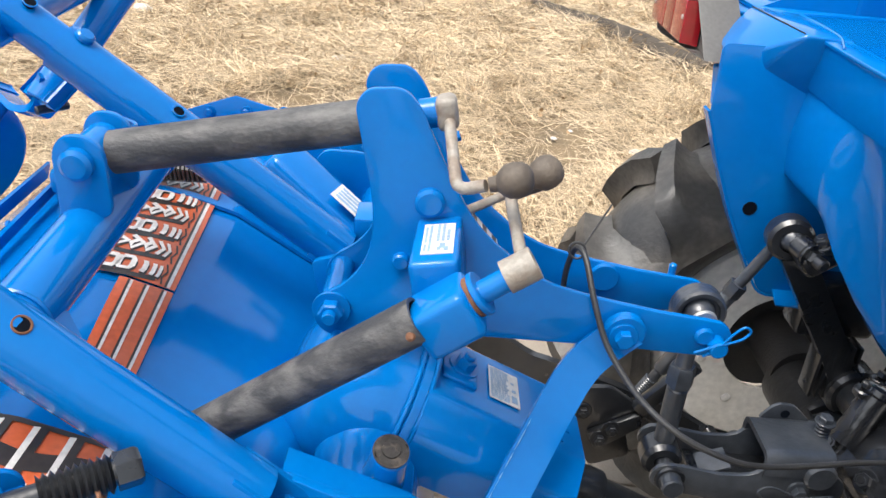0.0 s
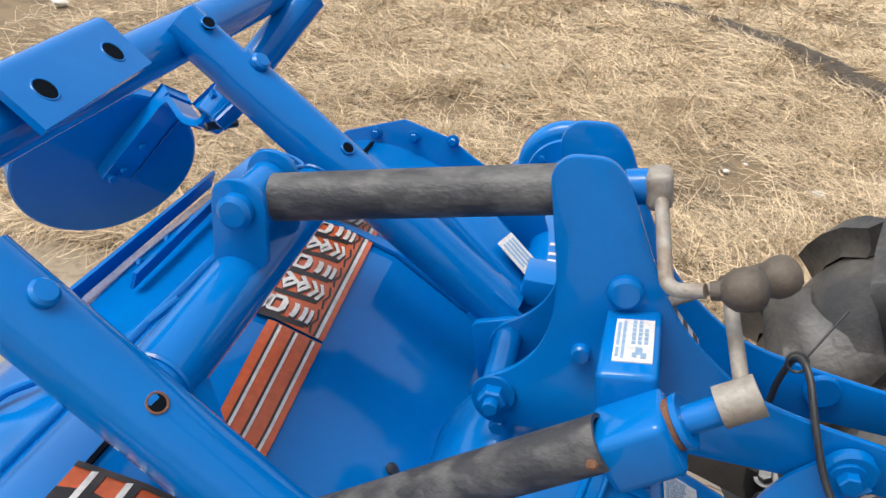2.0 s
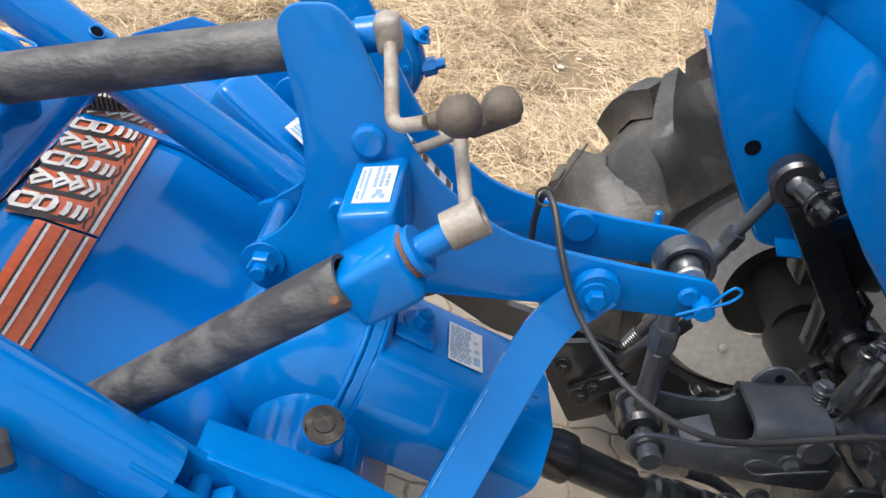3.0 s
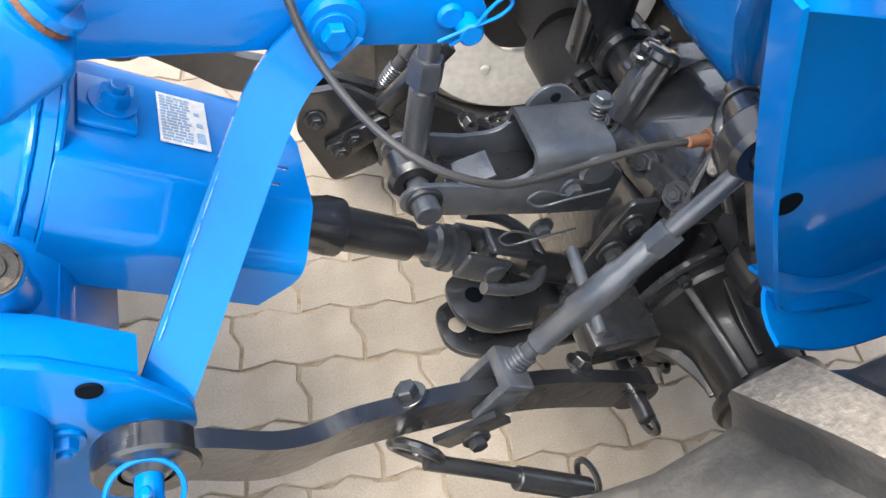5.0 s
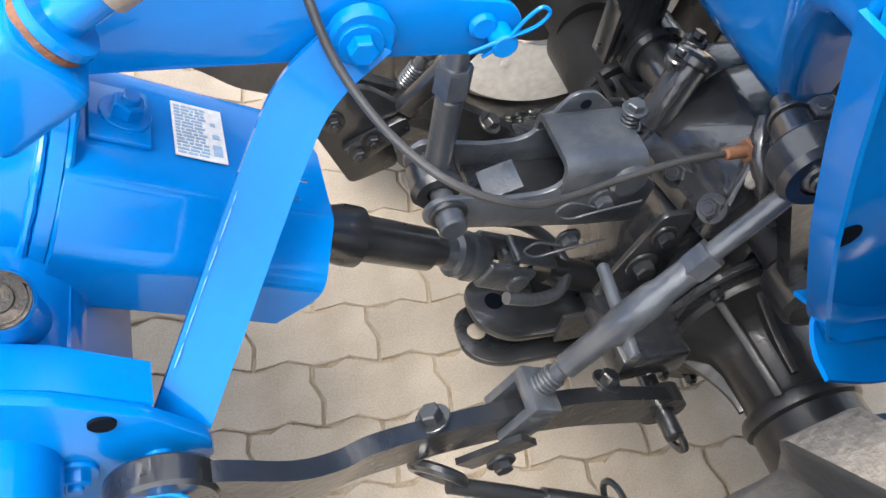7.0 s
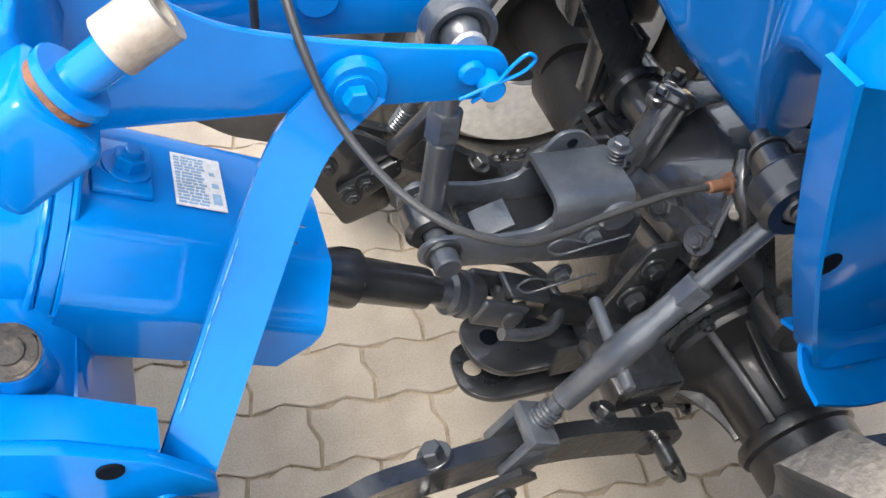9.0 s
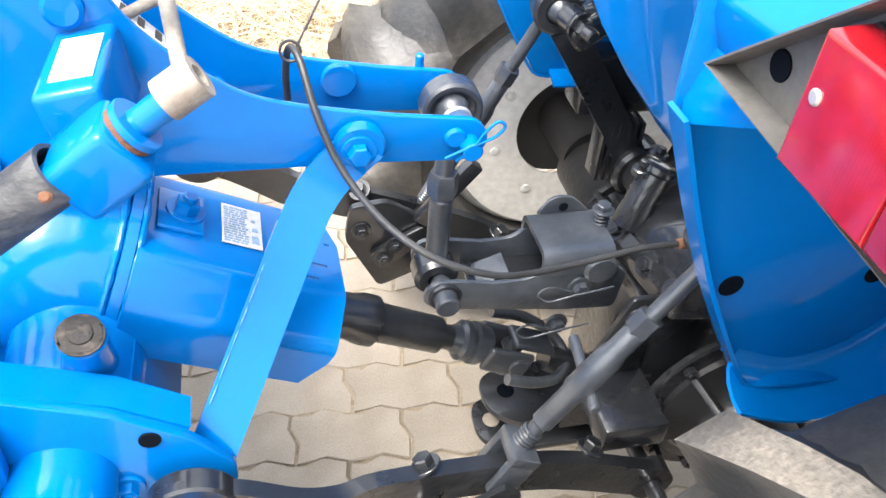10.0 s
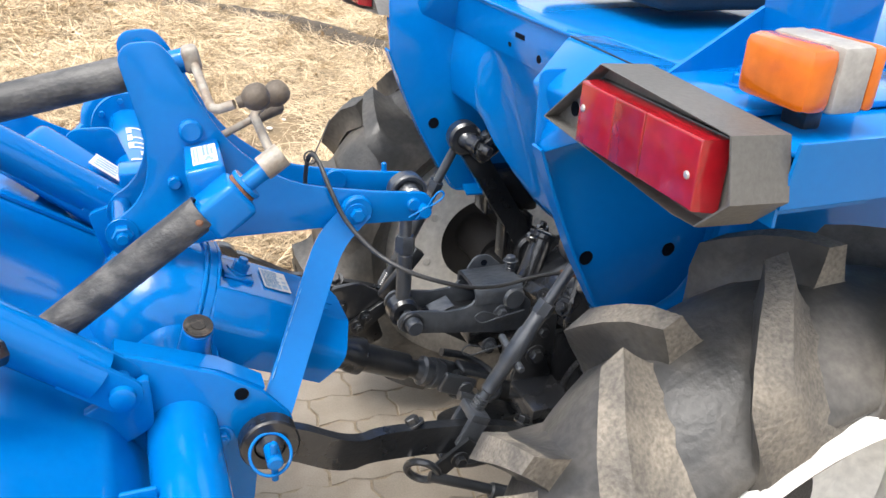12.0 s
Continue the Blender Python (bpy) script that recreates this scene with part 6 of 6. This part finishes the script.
# straw over the field: thin bent stalks in one mesh, matted in clumps, with upright tufts
def field(fn, step=0.06, x0=-7.5, x1=7.5, y0=EDGE - 0.2, y1=10.5):
    """A quick lookup of a function of the plan."""
    xs, ys = np.arange(x0, x1, step), np.arange(y0, y1, step)
    grid = np.array([[fn(a, b) for a in xs] for b in ys])

    def value(x, y):
        u, v = np.clip((x - x0) / step, 0, len(xs) - 2), np.clip((y - y0) / step, 0, len(ys) - 2)
        i, j = u.astype(int), v.astype(int)
        u, v = u - i, v - j
        return (grid[j, i] * (1 - u) + grid[j, i + 1] * u) * (1 - v) + (grid[j + 1, i] * (1 - u) + grid[j + 1, i + 1] * u) * v
    return value


height_at = field(ground_height)
BARE = ((0.21, 3.05, 0.22), (-1.18, 3.4, 0.16), (1.7, 7.0, 0.4), (1.8, 8.6, 0.6), (-0.4, 7.6, 0.5))
mat_at = field(lambda x, y: noise.noise((x * 1.7, y * 1.7, 21)) + 0.6 * noise.noise((x * 4.5, y * 4.5, 31)) - 1.3 * sum(math.exp(-((x - a) ** 2 + (y - b) ** 2) / (c * c)) for a, b, c in BARE))
rut_at = field(rut_distance)


def stalks(rng, x, y, z, ang, lean, ln, wd, bend, droop):
    """Two-piece stalks as vertices and faces."""
    n = len(x)
    p = np.stack([x, y, z], 1)
    rings = []
    for j in range(4):
        side = np.stack([-np.sin(ang), np.cos(ang), np.zeros(n)], 1) * (wd * (1.0 - 0.18 * j))[:, None]
        rings += [p - side + np.array([0, 0, 1]) * (wd * 0.7)[:, None], p + side]
        d = np.stack([np.cos(ang) * np.cos(lean), np.sin(ang) * np.cos(lean), np.sin(lean)], 1)
        p = p + d * (ln / 3)[:, None]
        ang = ang + bend
        lean = lean - droop
        p[:, 2] = np.maximum(p[:, 2], z - 0.012)
    verts = np.stack(rings, 1).reshape(-1, 3)
    k = np.arange(n)[:, None, None] * 8 + np.array([[0, 1, 3, 2], [2, 3, 5, 4], [4, 5, 7, 6]])[None]
    return verts, k.reshape(-1, 4)


def straw_mesh(n, rng):
    y = EDGE + 0.02 + (rng.random(n) ** 1.5) * 8.0
    x = -3.4 + rng.random(n) * 6.8 + (y - 2) * (rng.random(n) - 0.5) * 0.9
    m = mat_at(x, y)
    keep = (rng.random(n) < np.clip(0.95 + 0.9 * m, 0.12, 1)) & (rut_at(x, y) > 0.10 + 0.16 * rng.random(n))
    x, y, m = x[keep], y[keep], m[keep]
    n = len(x)
    far = 1 + np.clip(y - 3, 0, 6) * 0.30
    z = height_at(x, y) + GROUND + 0.003 + rng.random(n) ** 1.3 * np.clip(0.035 + 0.075 * m, 0.008, 0.12)
    one = stalks(rng, x, y, z, rng.random(n) * 6.283, rng.normal(0.10, 0.24, n), 0.05 + rng.random(n) ** 1.6 * 0.22,
                 (0.0006 + rng.random(n) ** 2 * 0.0016) * far, rng.normal(0, 0.42, n), rng.normal(0.12, 0.16, n))
    c = 1500
    cy = EDGE + 0.1 + rng.random(c) ** 1.3 * 7.5
    cx = -3.4 + rng.random(c) * 6.8 + (cy - 2) * (rng.random(c) - 0.5) * 0.9
    good = (mat_at(cx, cy) > -0.05) & (rut_at(cx, cy) > 0.2)
    cx, cy = np.repeat(cx[good], 26), np.repeat(cy[good], 26)
    n = len(cx)
    ang = rng.random(n) * 6.283
    r = rng.random(n) * 0.035
    x, y = cx + np.cos(ang) * r, cy + np.sin(ang) * r
    far = 1 + np.clip(y - 3, 0, 6) * 0.25
    two = stalks(rng, x, y, height_at(x, y) + GROUND + 0.01, ang + rng.normal(0, 0.5, n), 0.55 + rng.random(n) * 0.9, 0.07 + rng.random(n) ** 1.5 * 0.20,
                 (0.0006 + rng.random(n) ** 2 * 0.0013) * far, rng.normal(0, 0.25, n), 0.25 + rng.random(n) * 0.45)
    verts = np.concatenate([one[0], two[0]])
    faces = np.concatenate([one[1], two[1] + len(one[0])])
    me = bpy.data.meshes.new("straw")
    me.from_pydata(verts.tolist(), [], faces.tolist())
    me.materials.append(STRAW)
    return me


rng = np.random.default_rng(4)
tagged(new("straw", straw_mesh(290000, rng)), "matted pale golden dry straw and grass", "straw", kind="stuff")

leaf_bm = bmesh.new()
for k in range(260):
    x, y = rng.uniform(-3, 2.5), EDGE + rng.random() ** 1.5 * 4.5
    z, a, s = ground_height(x, y) + GROUND + 0.035 + rng.random() * 0.02, rng.random() * 6.28, rng.uniform(0.012, 0.03)
    m = Matrix.Translation((x, y, z)) @ Euler((rng.normal(0, 0.5), rng.normal(0, 0.5), a)).to_matrix().to_4x4()
    vs = [leaf_bm.verts.new(m @ V(px * s, py * s, pz * s)) for px, py, pz in ((-1, 0, 0.2), (-0.3, 0.5, 0), (0.5, 0.4, 0.1), (1, 0, 0.3), (0.4, -0.45, 0), (-0.4, -0.4, 0.1))]
    leaf_bm.faces.new(vs)
tagged(part("leaf_litter", leaf_bm, LEAF, smooth=0), "scattered brown dry leaves in the straw", "leaves", kind="stuff")
for x, y, s in ((0.61, 2.91, 0.035), (-1.07, 4.32, 0.045), (-2.63, 5.13, 0.07), (-4.12, 4.14, 0.06), (-4.16, 4.73, 0.07), (0.20, 3.00, 0.018), (0.30, 3.12, 0.014)):
    bm = bmesh.new()
    bmesh.ops.create_icosphere(bm, subdivisions=2, radius=s)
    for v in bm.verts:
        v.co = V(v.co.x, v.co.y * 0.7, v.co.z * 0.5) * (1 + 0.35 * noise.noise(v.co * 40)) + V(x, y, ground_height(x, y) + GROUND + s * 0.45)
    tagged(part("paper_scrap", bm, PALE), "crumpled white scrap lying in the straw", "litter", "scraps in the straw")

# pavement of wavy pavers
ANG = -0.097
UX, VX = V(math.cos(ANG), math.sin(ANG), 0), V(math.sin(ANG), -math.cos(ANG), 0)
ORIGIN, TILE, ROW = V(0.0964, 0.383, GROUND), 0.2262, 0.1189
pavement = part("pavement", box(-60, 60, -60, EDGE, GROUND - 0.06, GROUND - 0.0045, 0), SAND)
tagged(pavement, "beige wavy concrete pavers with sandy joints", "pavement", kind="structure")


def wave(u):
    u = (u + 0.004) % 0.12
    pts = ((0.0, 0.0), (0.040, 0.002), (0.068, -0.016), (0.112, -0.006), (0.12, 0.0))
    for (a, fa), (b, fb_) in zip(pts, pts[1:]):
        if a <= u <= b:
            return fa + (fb_ - fa) * (u - a) / (b - a)
    return 0.0


def paver_outline(gap=0.0032):
    us = [0.0, 0.036, 0.064, 0.108, 0.116, 0.156, 0.184, 0.228, 0.24]
    top = [(u + (gap if i == 0 else -gap if i == 8 else 0), wave(u) + gap) for i, u in enumerate(us)]
    low = [(u + 0.012 + (gap if i == 0 else -gap if i == 8 else 0), 0.1262 + wave(u + 0.012) - gap) for i, u in enumerate(us)]
    right = [(0.24 - gap - 0.003, 0.035), (0.24 - gap + 0.016, 0.075)]
    left = [(gap + 0.016, 0.075), (gap - 0.003, 0.035)]
    return top + right + low[::-1] + left


OUT = [(u * 0.9425, v * 0.9425) for u, v in paver_outline()]


def paver_geo(bm, origin, tilt=(0.0, 0.0, 0.0)):
    c = V(0.119, 0.059)
    rings = []
    for z, k in ((-0.02, 0.0), (-0.003, 0.0), (0.0, 0.0022)):
        r = []
        for u, v in OUT:
            q = V(u, v) - c
            q = q * (1 - k / q.length)
            p = origin + UX * (q.x + c.x) + VX * (q.y + c.y)
            r.append(bm.verts.new((p.x, p.y, z + origin.z + tilt[0] + tilt[1] * q.x + tilt[2] * q.y)))
        rings.append(r)
    n = len(OUT)
    for a, b in zip(rings, rings[1:]):
        for k in range(n):
            bm.faces.new((a[k], a[(k + 1) % n], b[(k + 1) % n], b[k]))
    bm.faces.new(rings[-1])


rest = bmesh.new()
one = bmesh.new()
paver_geo(one, V(0, 0, 0))
bmesh.ops.recalc_face_normals(one, faces=one.faces)
paver_mesh = bpy.data.meshes.new("paver")
one.to_mesh(paver_mesh)
one.free()
paver_mesh.materials.append(PAVER)
count = 0
for row in range(-14, 24):
    for col in range(-16, 14):
        o = ORIGIN + UX * ((col + 0.498 * (row % 2)) * TILE) + VX * (row * ROW)
        if o.y > EDGE - 0.12 or o.y < -1.9 or not -3.2 < o.x < 2.2:
            continue
        t = (rng.uniform(-0.0015, 0.0015), rng.normal(0, 0.006), rng.normal(0, 0.008))
        if -0.75 < o.x < 0.95 and -0.75 < o.y < 1.4 and count < 300:
            pv = new("paver", paver_mesh)
            pv.parent = pavement
            pv.location = (o.x, o.y, GROUND + t[0])
            pv.rotation_euler = (t[2], t[1], 0)
            count += 1
        else:
            paver_geo(rest, o, t)
tagged(part("paver_field", rest, PAVER_FAR, pavement, smooth=0), "beige wavy concrete pavers further off", kind="stuff")
